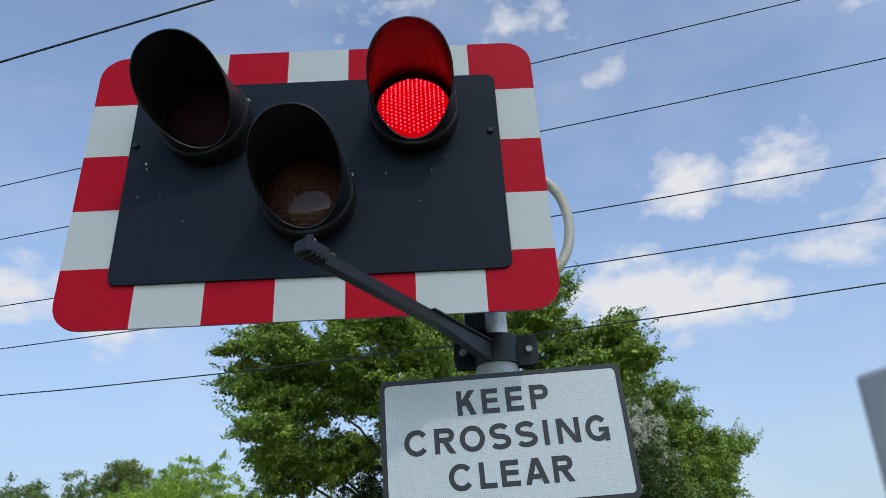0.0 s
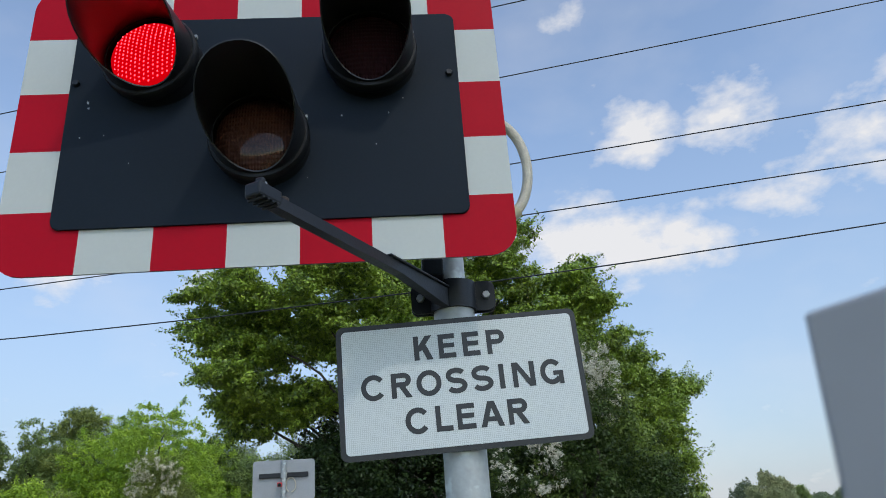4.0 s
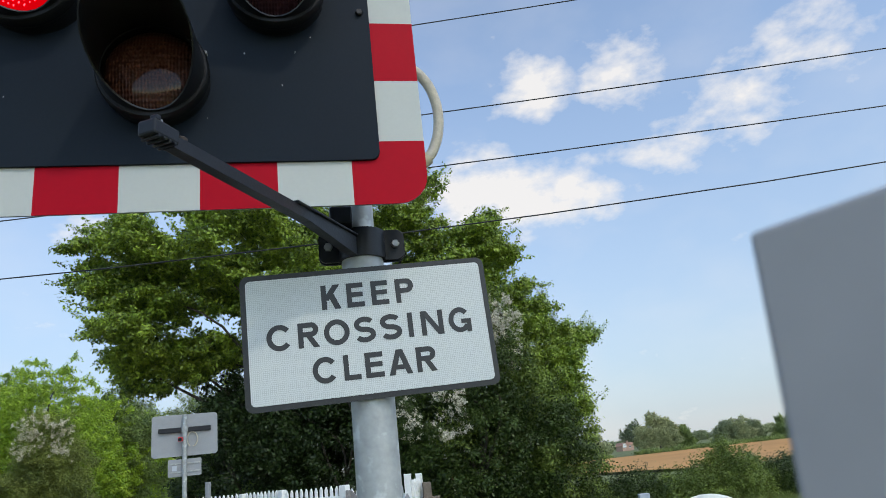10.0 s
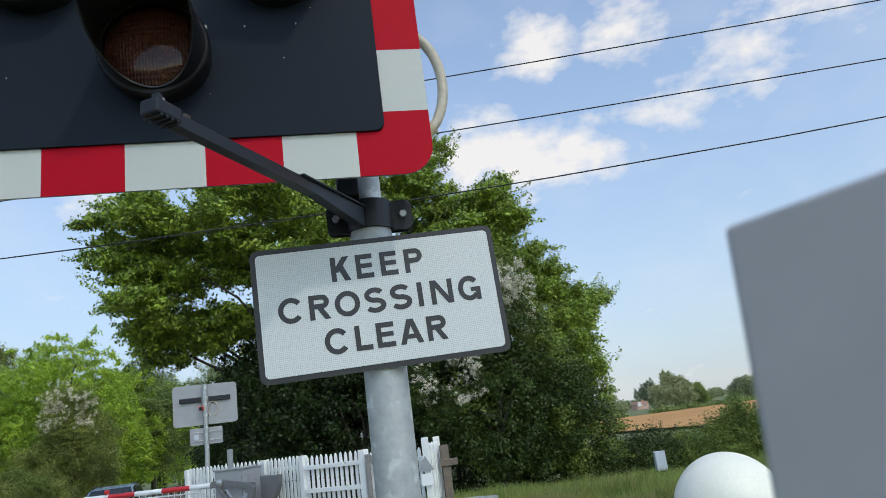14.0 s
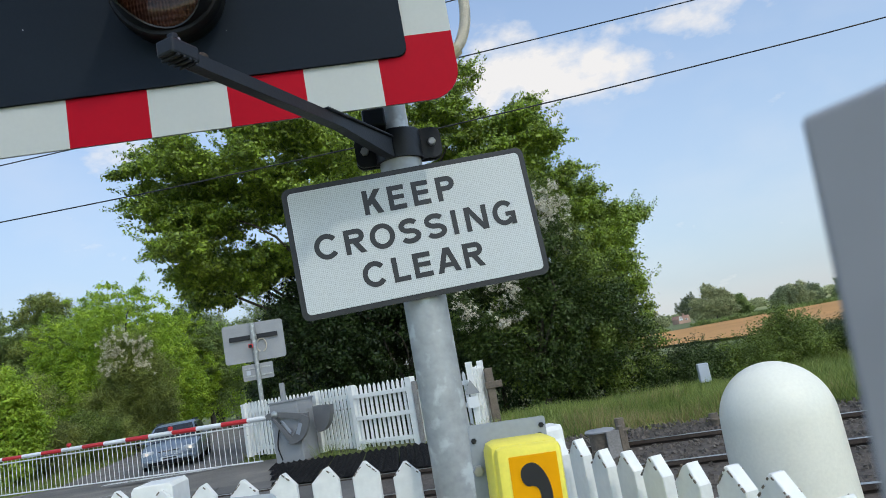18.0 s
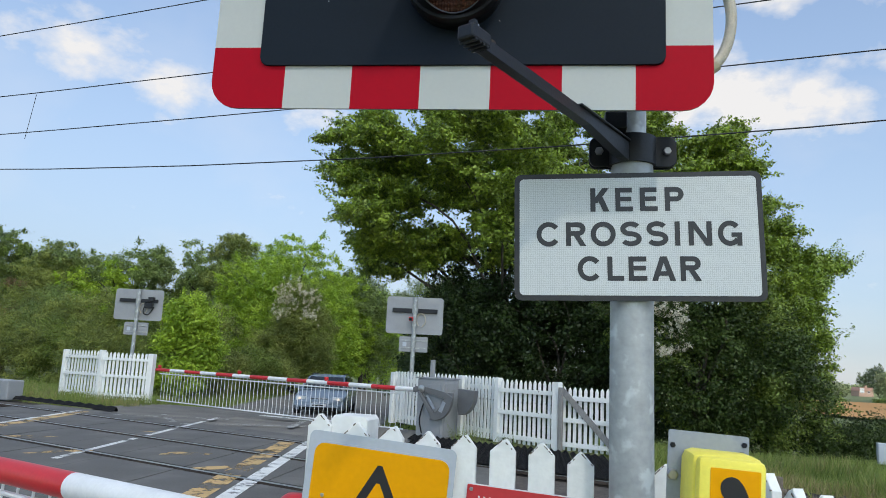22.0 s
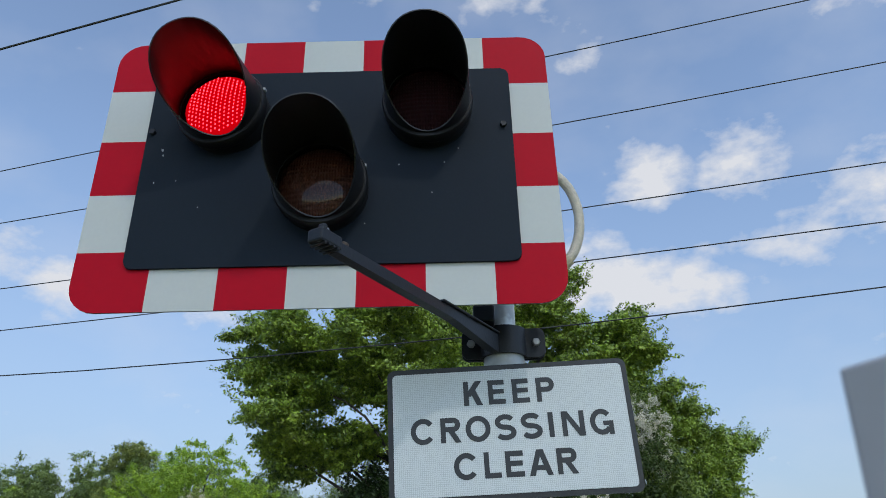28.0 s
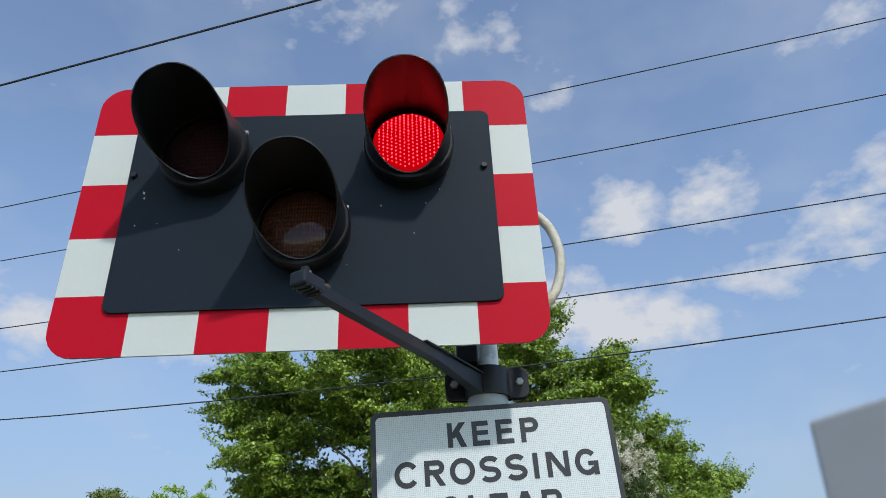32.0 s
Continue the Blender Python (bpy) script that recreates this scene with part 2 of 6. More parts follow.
M = {
    "panel_red": material("panel_red", (0.42, 0.004, 0.016), 0.5, vary=0.03, scale=3, grain=90, bump=0.005, spec=0.08),
    "panel_white": material("panel_white", (0.505, 0.52, 0.495), 0.5, vary=0.02, scale=4, grain=120, bump=0.005, spec=0.2),
    "panel_dark": material("panel_dark", (0.0100, 0.0155, 0.024), 0.6, vary=0.08, scale=3, grain=150, bump=0.012, spec=0.12),
    "black": material("black_plastic", (0.0035, 0.0035, 0.004), 0.5, vary=0.2, scale=9, grain=180, bump=0.05, spec=0.3),
    "hood": material("black_visor", (0.0068, 0.0070, 0.0082), 0.36, vary=0.2, scale=9, grain=180, bump=0.04, spec=0.48),
    "black_metal": material("black_metal", (0.010, 0.012, 0.016), 0.42, vary=0.2, scale=12, grain=150, bump=0.06, spec=0.32),
    "galv": material("galvanised_steel", (0.36, 0.377, 0.375), 0.5, 0.35, vary=0.16, scale=16, grain=45, bump=0.05, second=(0.52, 0.56, 0.55), patches=0.06),
    "steel": material("steel", (0.45, 0.45, 0.44), 0.35, 0.9, vary=0.15, scale=20),
    "rust": material("rusty_steel", (0.065, 0.048, 0.038), 0.8, 0.3, vary=0.35, scale=14, bump=0.3),
    "grey_paint": material("grey_paint", (0.27, 0.28, 0.29), 0.55, vary=0.10, scale=3, grain=70, bump=0.04, second=(0.20, 0.20, 0.20), patches=-0.02),
    "machine_grey": material("machine_grey", (0.125, 0.128, 0.132), 0.5, vary=0.12, scale=6, grain=70, bump=0.05),
    "soft_grey": material("soft_grey_plastic", (0.265, 0.268, 0.285), 0.6, vary=0.05, scale=4, grain=40),
    "board_back": material("bare_aluminium", (0.30, 0.31, 0.32), 0.55, 0.2, vary=0.08, scale=5),
    "white_paint": material("white_paint", (0.80, 0.805, 0.775), 0.6, vary=0.06, scale=12, grain=60, bump=0.1, second=(0.26, 0.24, 0.20), patches=-0.045),
    "dome": material("white_moulding", (0.80, 0.785, 0.675), 0.4, vary=0.05, scale=4, grain=80, bump=0.02),
    "boom_white": material("boom_white", (0.74, 0.75, 0.75), 0.4, vary=0.06, scale=6),
    "boom_red": material("boom_red", (0.55, 0.02, 0.025), 0.4, vary=0.08, scale=6),
    "yellow": material("yellow_plastic", (0.86, 0.74, 0.11), 0.45, vary=0.06, scale=6, grain=120, bump=0.04, spec=0.25),
    "amber_sheet": material("amber_sheet", (0.86, 0.37, 0.003), 0.5, vary=0.04, scale=5, spec=0.12),
    "sign_red": material("sign_red", (0.55, 0.03, 0.035), 0.45, vary=0.05, scale=5),
    "ink": material("black_ink", (0.012, 0.012, 0.014), 0.5, vary=0.1, scale=20),
    "sign_white": material("sign_white", (0.72, 0.74, 0.74), 0.5, vary=0.04, scale=6),
    "asphalt": material("asphalt", (0.158, 0.147, 0.130), 0.85, vary=0.25, scale=1.2, grain=60, bump=0.5, second=(0.20, 0.184, 0.158), patches=0.05),
    "deck": material("crossing_deck", (0.112, 0.106, 0.096), 0.75, vary=0.25, scale=1.5, grain=50, bump=0.35, second=(0.145, 0.137, 0.125), patches=0.06),
    "mark_white": worn_paint("road_white", (0.68, 0.68, 0.65), 0.40),
    "mark_faint": worn_paint("faint_road_white", (0.36, 0.355, 0.33), 0.50),
    "mark_yellow": worn_paint("road_yellow", (0.56, 0.37, 0.16), 0.47),
    "grass_soil": material("grass_soil", (0.15, 0.172, 0.058), 0.95, vary=0.35, scale=0.6, grain=12, second=(0.13, 0.12, 0.06), patches=-0.02),
    "ballast": material("ballast", (0.085, 0.07, 0.058), 0.9, vary=0.45, scale=3, grain=24, bump=1.0),
    "crop": material("ripe_field", (0.50, 0.245, 0.07), 0.95, vary=0.15, scale=0.05, grain=1.2),
    "bark": material("bark", (0.06, 0.05, 0.038), 0.9, vary=0.35, scale=4, grain=30, bump=0.8),
    "wood": material("weathered_wood", (0.16, 0.13, 0.10), 0.85, vary=0.3, scale=5, grain=40, bump=0.4),
    "grey_timber": material("grey_timber", (0.25, 0.24, 0.23), 0.85, vary=0.25, scale=4, grain=50, bump=0.3),
    "matting": material("black_matting", (0.012, 0.012, 0.0125), 0.75, vary=0.4, scale=6, grain=30, bump=0.6, spec=0.1),
    "sheet_grey": material("pale_sheet", (0.46, 0.50, 0.55), 0.5, vary=0.05, scale=6, spec=0.3),
    "plate_grey": material("pale_grey_steel", (0.29, 0.32, 0.36), 0.5, 0.1, vary=0.08, scale=9, grain=90),
    "stone": material("broken_stone", (0.115, 0.098, 0.082), 0.9, vary=0.4, scale=6, grain=40),
    "sleeper": material("dark_sleeper", (0.075, 0.06, 0.05), 0.9, vary=0.35, scale=5, grain=30, bump=0.4),
    "wire": material("wire", (0.02, 0.022, 0.025), 0.5, vary=0.1, scale=5),
    "hose": material("braided_hose", (0.50, 0.45, 0.36), 0.5, 0.1, vary=0.15, scale=60, grain=300, bump=0.4),
    "cream": material("cream_ferrule", (0.55, 0.48, 0.34), 0.5, vary=0.06, scale=20),
    "car_paint": material("silver_blue_paint", (0.27, 0.32, 0.37), 0.26, 0.35, vary=0.04, scale=2),
    "car_glass": material("car_glass", (0.02, 0.026, 0.03), 0.08, vary=0.05, scale=2),
    "tyre": material("tyre", (0.015, 0.015, 0.015), 0.85, vary=0.2, scale=9),
    "chrome": material("chrome", (0.6, 0.6, 0.6), 0.15, 1.0, vary=0.05, scale=9),
    "lamp_clear": material("clear_lamp", (0.65, 0.66, 0.66), 0.15, vary=0.1, scale=30),
    "brick": material("far_brick", (0.46, 0.30, 0.23), 0.9, vary=0.2, scale=2),
    "roof": material("far_tiles", (0.42, 0.24, 0.19), 0.9, vary=0.2, scale=2),
    "red_glow": glow("lit_red_led", (1.0, 0.001, 0.008), 0.36),
    "red_dot": glow("bright_red_led", (1.0, 0.014, 0.022), 8.0),
    "head_glow": glow("car_headlight_glow", (1.0, 0.96, 0.85), 0.7),
}
LEAF = {
    "oak": leaf_material("oak_leaves", (0.026, 0.062, 0.008), (0.35, 0.48, 0.055), each=0.78, gloss=0.5),
    "hedge": leaf_material("hedge_leaves", (0.06, 0.105, 0.022), (0.27, 0.35, 0.068), each=0.45),
    # ivy green taken nearly to black: the oak's shade is in the colour
    "dark": leaf_material("shade_dark_ivy_leaves", (0.008, 0.017, 0.005), (0.042, 0.076, 0.017), 0.22),
    "bright": leaf_material("spring_leaves", (0.14, 0.26, 0.022), (0.49, 0.64, 0.066), each=0.40, scale=0.8),
    # distance haze painted in as a pale, low-contrast green
    "haze": leaf_material("haze_paled_leaves", (0.16, 0.205, 0.105), (0.32, 0.37, 0.20), each=0.45),
    # darker copy of the hedge leaves, with shade painted into the colour
    "shade": leaf_material("shade_tinted_leaves", (0.015, 0.030, 0.008), (0.092, 0.145, 0.030), 0.25),
    # far green, lightened to carry some distance haze
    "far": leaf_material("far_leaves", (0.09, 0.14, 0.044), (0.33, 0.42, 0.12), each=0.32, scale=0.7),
    "scrub": leaf_material("scrub_leaves", (0.09, 0.13, 0.032), (0.38, 0.42, 0.10), each=0.32, scale=0.8),
    "may": leaf_material("may_blossom", (0.54, 0.50, 0.39), (0.86, 0.82, 0.70), 0.15),
    # dark tree's green, lifted and flattened for painted haze
    "dusk": leaf_material("dark_far_leaves", (0.08, 0.115, 0.065), (0.19, 0.24, 0.125), each=0.5),
    "straw": leaf_material("dry_grass_blades", (0.22, 0.19, 0.075), (0.44, 0.38, 0.17)),
    "fading": leaf_material("fading_blossom", (0.52, 0.46, 0.32), (0.82, 0.76, 0.60), 0.15),
    "russet": leaf_material("russet_shoots", (0.15, 0.09, 0.045), (0.34, 0.22, 0.11), each=0.4),
    # willow olive, paled further with painted distance haze
    "willow": leaf_material("willow_leaves", (0.25, 0.28, 0.13), (0.44, 0.47, 0.25), each=0.45),
    "grass": leaf_material("grass_blades", (0.07, 0.13, 0.022), (0.36, 0.42, 0.11), each=0.65),
}


# ---- building blocks ----
def empty(name, m, label, category, group="", kind=""):
    ob = new(name)
    ob.empty_display_size = 0.1
    ob.matrix_basis = m
    return tagged(ob, label, category, group, kind)


def link(name, bm, mats, parent=None, m=None, label="", smooth=False):
    me = bpy.data.meshes.new(name)
    bmesh.ops.recalc_face_normals(bm, faces=bm.faces)
    bm.to_mesh(me)
    bm.free()
    for mt in mats if isinstance(mats, (list, tuple)) else [mats]:
        me.materials.append(mt)
    if smooth:
        for p in me.polygons:
            p.use_smooth = True
        me.set_sharp_from_angle(angle=radians(40))
    ob = new(name, me)
    ob.parent = parent
    if m is not None:
        ob.matrix_basis = m
    return tagged(ob, label)


def part(name, bm, mats, parent, label="", m=None, smooth=False):
    return link(name, bm, mats, parent, m, label, smooth)


def share(name, me, parent, m, label=""):
    ob = new(name, me)
    ob.parent = parent
    ob.matrix_basis = m
    return tagged(ob, label)


def box(size, at=(0, 0, 0), bevel=0.0, bm=None, m=None):
    bm = bm or bmesh.new()
    made = bmesh.ops.create_cube(bm, size=1)["verts"]
    bmesh.ops.scale(bm, vec=size, verts=made)
    if bevel:
        edges = list({e for v in made for e in v.link_edges})
        made = list({v for f in bmesh.ops.bevel(bm, geom=edges, offset=bevel, segments=2, profile=0.5, affect="EDGES")["faces"] for v in f.verts} | {v for v in made if v.is_valid})
    bmesh.ops.transform(bm, matrix=Matrix.Translation(at) @ (m or Matrix()), verts=made)
    return bm


def tube(points, radii, segments=12, bm=None, caps=True):
    """A round bar along a line of points, with a radius for each."""
    bm = bm or bmesh.new()
    points = [Vector(p) for p in points]
    radii = list(radii) if hasattr(radii, "__len__") else [radii] * len(points)
    rings = []
    ways = [(b - a).normalized() for a, b in zip(points, points[1:])]
    ref = Vector((0, 0, 1)) if all(abs(w.z) < 0.9 for w in ways) else Vector((0, 1, 0)) if all(abs(w.y) < 0.9 for w in ways) else Vector((1, 0.3, 0.2)).normalized()
    for i, p in enumerate(points):
        ahead = (points[min(i + 1, len(points) - 1)] - points[max(i - 1, 0)]).normalized()
        side = ahead.cross(ref)
        side.normalize()
        up = side.cross(ahead)
        rings.append([bm.verts.new(p + radii[i] * (math.cos(a) * side + math.sin(a) * up)) for a in (2 * math.pi * k / segments for k in range(segments))])
    for a, b in zip(rings, rings[1:]):
        for k in range(segments):
            bm.faces.new((a[k], a[(k + 1) % segments], b[(k + 1) % segments], b[k]))
    if caps:
        bm.faces.new(rings[0])
        bm.faces.new(rings[-1])
    return bm


def prism(outline, thick, bm=None, y=0.0, bevel=0.0):
    """A flat outline in x and z, from y back to y + thick."""
    bm = bm or bmesh.new()
    a = [bm.verts.new((u, y, v)) for u, v in outline]
    b = [bm.verts.new((u, y + thick, v)) for u, v in outline]
    face = bm.faces.new(a)
    bm.faces.new(b)
    for k in range(len(a)):
        bm.faces.new((a[k], a[(k + 1) % len(a)], b[(k + 1) % len(a)], b[k]))
    if bevel:
        bmesh.ops.bevel(bm, geom=list(face.edges), offset=bevel, segments=2, profile=0.5, affect="EDGES")
    return bm


def rounded(x0, x1, z0, z1, r=0.03, corners="abcd", n=6):
    """A rectangle in x and z; corners a b c d (from low left, against the clock) are rounded if named."""
    out = []
    for name, cx, cz, a0 in (("a", x0 + r, z0 + r, 180), ("b", x1 - r, z0 + r, 270), ("c", x1 - r, z1 - r, 0), ("d", x0 + r, z1 - r, 90)):
        if name in corners:
            out += [(cx + r * math.cos(radians(a0 + 90 * k / n)), cz + r * math.sin(radians(a0 + 90 * k / n))) for k in range(n + 1)]
        else:
            out.append({"a": (x0, z0), "b": (x1, z0), "c": (x1, z1), "d": (x0, z1)}[name])
    return out


def lathe(profile, segments=24, bm=None):
    """Turned about z: (radius, z) from bottom to top."""
    bm = bm or bmesh.new()
    rings = []
    for r, z in profile:
        if r < 1e-5:
            rings.append([bm.verts.new((0, 0, z))])
        else:
            rings.append([bm.verts.new((r * math.cos(2 * math.pi * k / segments), r * math.sin(2 * math.pi * k / segments), z)) for k in range(segments)])
    for a, b in zip(rings, rings[1:]):
        for k in range(segments):
            if len(a) == 1:
                bm.faces.new((a[0], b[(k + 1) % segments], b[k]))
            elif len(b) == 1:
                bm.faces.new((a[k], a[(k + 1) % segments], b[0]))
            else:
                bm.faces.new((a[k], a[(k + 1) % segments], b[(k + 1) % segments], b[k]))
    return bm


TO_FRONT = Matrix.Rotation(radians(90), 4, "X")  # z of a turned shape becomes -y


def words(text, height, width, mat, parent, at, name="word", label="", turn=None):
    """Letters as a thin mesh, facing -y, centred at a place."""
    cu = bpy.data.curves.new("text", "FONT")
    cu.body, cu.align_x, cu.align_y, cu.extrude, cu.offset, cu.resolution_u, cu.space_character = text, "LEFT", "BOTTOM", 0.0006, 0.028, 4, 1.12
    tmp = bpy.data.objects.new("text", cu)
    me = bpy.data.meshes.new_from_object(tmp)
    bpy.data.objects.remove(tmp)
    co = np.array([v.co[:] for v in me.vertices])
    lo, hi = co.min(0), co.max(0)
    co[:, 0] = (co[:, 0] - (lo[0] + hi[0]) / 2) * width / (hi[0] - lo[0])
    co[:, 1] = (co[:, 1] - (lo[1] + hi[1]) / 2) * height / (hi[1] - lo[1])
    out = np.stack([co[:, 0], -co[:, 2] * 1.0, co[:, 1]], 1)
    me.vertices.foreach_set("co", out.ravel())
    me.update()
    me.materials.clear()
    me.materials.append(mat)
    me.name = name
    ob = new(name, me)
    ob.parent = parent
    ob.matrix_basis = Matrix.Translation(at) @ (turn or Matrix())
    return tagged(ob, label)


def quads(name, v, mats, ids=None):
    """A mesh of loose four-cornered faces from an array (n, 4, 3)."""
    n = len(v)
    me = bpy.data.meshes.new(name)
    me.vertices.add(4 * n)
    me.vertices.foreach_set("co", np.ascontiguousarray(v, dtype=np.float32).ravel())
    me.loops.add(4 * n)
    me.loops.foreach_set("vertex_index", np.arange(4 * n, dtype=np.int32))
    me.polygons.add(n)
    me.polygons.foreach_set("loop_start", np.arange(0, 4 * n, 4, dtype=np.int32))
    for m in mats:
        me.materials.append(m)
    if ids is not None:
        me.polygons.foreach_set("material_index", np.ascontiguousarray(ids, dtype=np.int32))
    me.update(calc_edges=True)
    return me


# ---- the lie of the land ----
ROAD_Z = 0.15
SLOPE = -0.44  # the railway's y per x


def ease(a, b, v):
    s = np.clip((v - a) / (b - a), 0, 1)
    return s * s * (3 - 2 * s)


def ground_z(x, y):
    q = (y - SLOPE * x - 9.0) * 0.915
    return ROAD_Z - 0.5 * ease(1.5, 8, q) - 1.6 * ease(15, 120, q)


def road_mid(y):
    """The road's centre line."""
    return -5.93 - 0.16 * (y - 6.3)


def sheet(name, xs, ys, lift, mat):
    bm = bmesh.new()
    grid = [[bm.verts.new((x, y, float(ground_z(x, y)) + lift)) for x in xs] for y in ys]
    for j in range(len(ys) - 1):
        for i in range(len(xs) - 1):
            bm.faces.new((grid[j][i], grid[j][i + 1], grid[j + 1][i + 1], grid[j + 1][i]))
    return link(name, bm, mat, smooth=True)


def spaced(a, b, fine, coarse):
    """Steps that grow away from the middle of the place."""
    out, v, s = [0.0], 0.0, fine
    while v < b:
        v, s = v + s, min(s * 1.12, coarse)
        out.append(min(v, b))
    v, s = 0.0, fine
    while v > a:
        v, s = v - s, min(s * 1.12, coarse)
        out.insert(0, max(v, a))
    return out


ground = sheet("ground", spaced(-2500, 2500, 1.0, 160), spaced(-400, 2800, 1.0, 160), -0.09, M["grass_soil"])
tagged(ground, "rough grass verge and fields round the crossing", "ground", kind="structure")

# ripe field on the falling land beyond the hedge
field = sheet("field", [22 + 9 * k for k in range(26)], [34 + 6 * k for k in range(24)], 0.12, M["crop"])
tagged(field, "ripe orange-brown crop field beyond the hedge", "field", kind="structure")


def strip(name, y0, y1, left, right, lift, mat, steps=24, thick=0.0):
    """A band along the road, by offsets from its centre line."""
    bm = bmesh.new()
    rows = []
    for k in range(steps + 1):
        y = y0 + (y1 - y0) * k / steps
        rows.append([bm.verts.new((road_mid(y) + o, y + 0.16 * o, float(ground_z(road_mid(y) + o, y + 0.16 * o)) + lift)) for o in (left, right)])
    for a, b in zip(rows, rows[1:]):
        bm.faces.new((a[0], a[1], b[1], b[0]))
    if thick:
        made = bmesh.ops.extrude_face_region(bm, geom=list(bm.faces))["geom"]
        bmesh.ops.translate(bm, vec=(0, 0, -thick), verts=[g for g in made if isinstance(g, bmesh.types.BMVert)])
    return link(name, bm, mat)


road = strip("road", -30, 50, -3.2, 3.1, 0.0, M["asphalt"], 60)
apron = strip("apron", 8.3, 13.2, 2.95, 4.9, 0.006, M["asphalt"], 10)
tagged(apron, "dusty asphalt apron beside the lane at the barrier", "pavement", kind="structure")
tagged(road, "grey worn asphalt lane running over the crossing", "road", kind="structure")


def rail_line(c, x):
    return c + SLOPE * x


RAILS = (7.42, 5.85, 4.12, 2.55)
bed = bmesh.new()
rowsb = []
for k in range(61):
    x = -90 + 180 * k / 60
    rowsb.append([bed.verts.new((x + 0.4 * o, rail_line(4.98, x) + 0.915 * o, ROAD_Z + zz)) for o, zz in ((-5.2, -0.10), (-4.0, -0.012), (0, 0.0), (3.0, -0.012), (3.95, -0.06), (4.4, -0.2))])
for a, b in zip(rowsb, rowsb[1:]):
    for i in range(5):
        bed.faces.new((a[i], a[i + 1], b[i + 1], b[i]))
bedo = tagged(link("track_bed", bed, M["ballast"]), "brown stone ballast under the two tracks", "ballast", kind="structure")
bedo.location.z = -0.024

# rubber crossing deck between and beside the rails, in panels with open joints
deck = empty("crossing_deck", Matrix(), "dark rubber and asphalt deck panels between the rails", "crossing deck", kind="structure")
ACROSS = Vector((0.4026, 0.915, 0))
BANDS = ((8.30, 7.56), (7.30, 5.97), (5.73, 4.24), (4.00, 2.67), (2.43, 1.6))
for c1, c0 in BANDS:
    for k in range(9):
        if k == 8 and c1 > 7.4:
            continue
        x0 = -11.6 + 1.22 * k
        a, b = x0, x0 + 1.205
        bm = bmesh.new()
        vs = [bm.verts.new((x, rail_line(c, x), ROAD_Z)) for x, c in ((a, c0), (b, c0), (b, c1), (a, c1))]
        f = bm.faces.new(vs)
        top = bmesh.ops.extrude_face_region(bm, geom=[f])["geom"]
        bmesh.ops.translate(bm, vec=(0, 0, 0.028 + 0.004 * random.random()), verts=[g for g in top if isinstance(g, bmesh.types.BMVert)])
        part("deck_panel", bm, M["deck"], deck)

for c in RAILS:
    bm = bmesh.new()
    outline = [(-0.035, 0.036), (0.035, 0.036), (0.037, 0.0), (0.012, -0.02), (0.012, -0.10), (-0.012, -0.10), (-0.012, -0.02), (-0.037, 0.0)]
    ends = []
    for x in (-90.0, 90.0):
        ends.append([bm.verts.new(Vector((x, rail_line(c, x), ROAD_Z + z)) + ACROSS * o) for o, z in outline])
    for k in range(len(outline)):
        bm.faces.new((ends[0][k], ends[0][(k + 1) % 8], ends[1][(k + 1) % 8], ends[1][k]))
    tagged(link("rail", bm, M["rust"]), "brown steel running rail with a worn head", "rail", "rails of the two tracks")
    bm = bmesh.new()
    q = [bm.verts.new(Vector((x, rail_line(c, x), ROAD_Z + 0.0375)) + ACROSS * o) for x, o in ((-90, -0.028), (90, -0.028), (90, 0.028), (-90, 0.028))]
    bm.faces.new(q)
    tagged(link("rail_head", bm, M["steel"]), "polished top of the running rail", "rail head", kind="structure")


def mark(name, points, width, mat, label, lift=0.034):
    """A painted line on the road along points."""
    bm = bmesh.new()
    for (x0, y0), (x1, y1) in zip(points, points[1:]):
        d = Vector((x1 - x0, y1 - y0, 0)).normalized()
        s = Vector((-d.y, d.x, 0)) * width / 2
        bm.faces.new([bm.verts.new(Vector((x, y, float(ground_z(x, y)) + lift)) + k * s) for x, y, k in ((x0, y0, -1), (x1, y1, -1), (x1, y1, 1), (x0, y0, 1))])
    return tagged(link(name, bm, mat), label, "road marking", "road markings", kind="structure")


mark("edge_line", [(-2.4, 0.5), (-3.12, 4.87), (-3.83, 9.33)], 0.17, M["mark_white"], "worn white edge line on the crossing")
mark("hatch_line", [(-2.75, 0.5), (-3.42, 4.87), (-4.13, 9.1)], 0.26, M["mark_yellow"], "faded yellow boundary line beside the white edge line")
mark("hatch_line", [(-8.91, 8.65), (-9.75, 12.2)], 0.26, M["mark_yellow"], "faded yellow boundary line on the far edge of the deck")
mark("edge_line", [(-9.2, 9.0), (-9.95, 12.3)], 0.12, M["mark_white"], "worn white edge line on the crossing")
for y0, y1 in ((3.0, 4.4), (6.0, 8.0), (8.15, 8.35), (8.8, 11.6), (11.9, 12.6)):
    mark("centre_line", [(road_mid(y0), y0), (road_mid(y1), y1)], 0.10, M["mark_white"], "broken white centre line")
for pts in ([(-8.2, 12.6), (-7.2, 11.2)], [(-6.9, 10.9), (-4.4, 12.1)], [(-5.2, 13.0), (-4.9, 11.2)], [(-8.9, 11.9), (-6.6, 12.4)]):
    mark("worn_line", pts, 0.15, M["mark_faint"], "worn remains of a white lane marking")


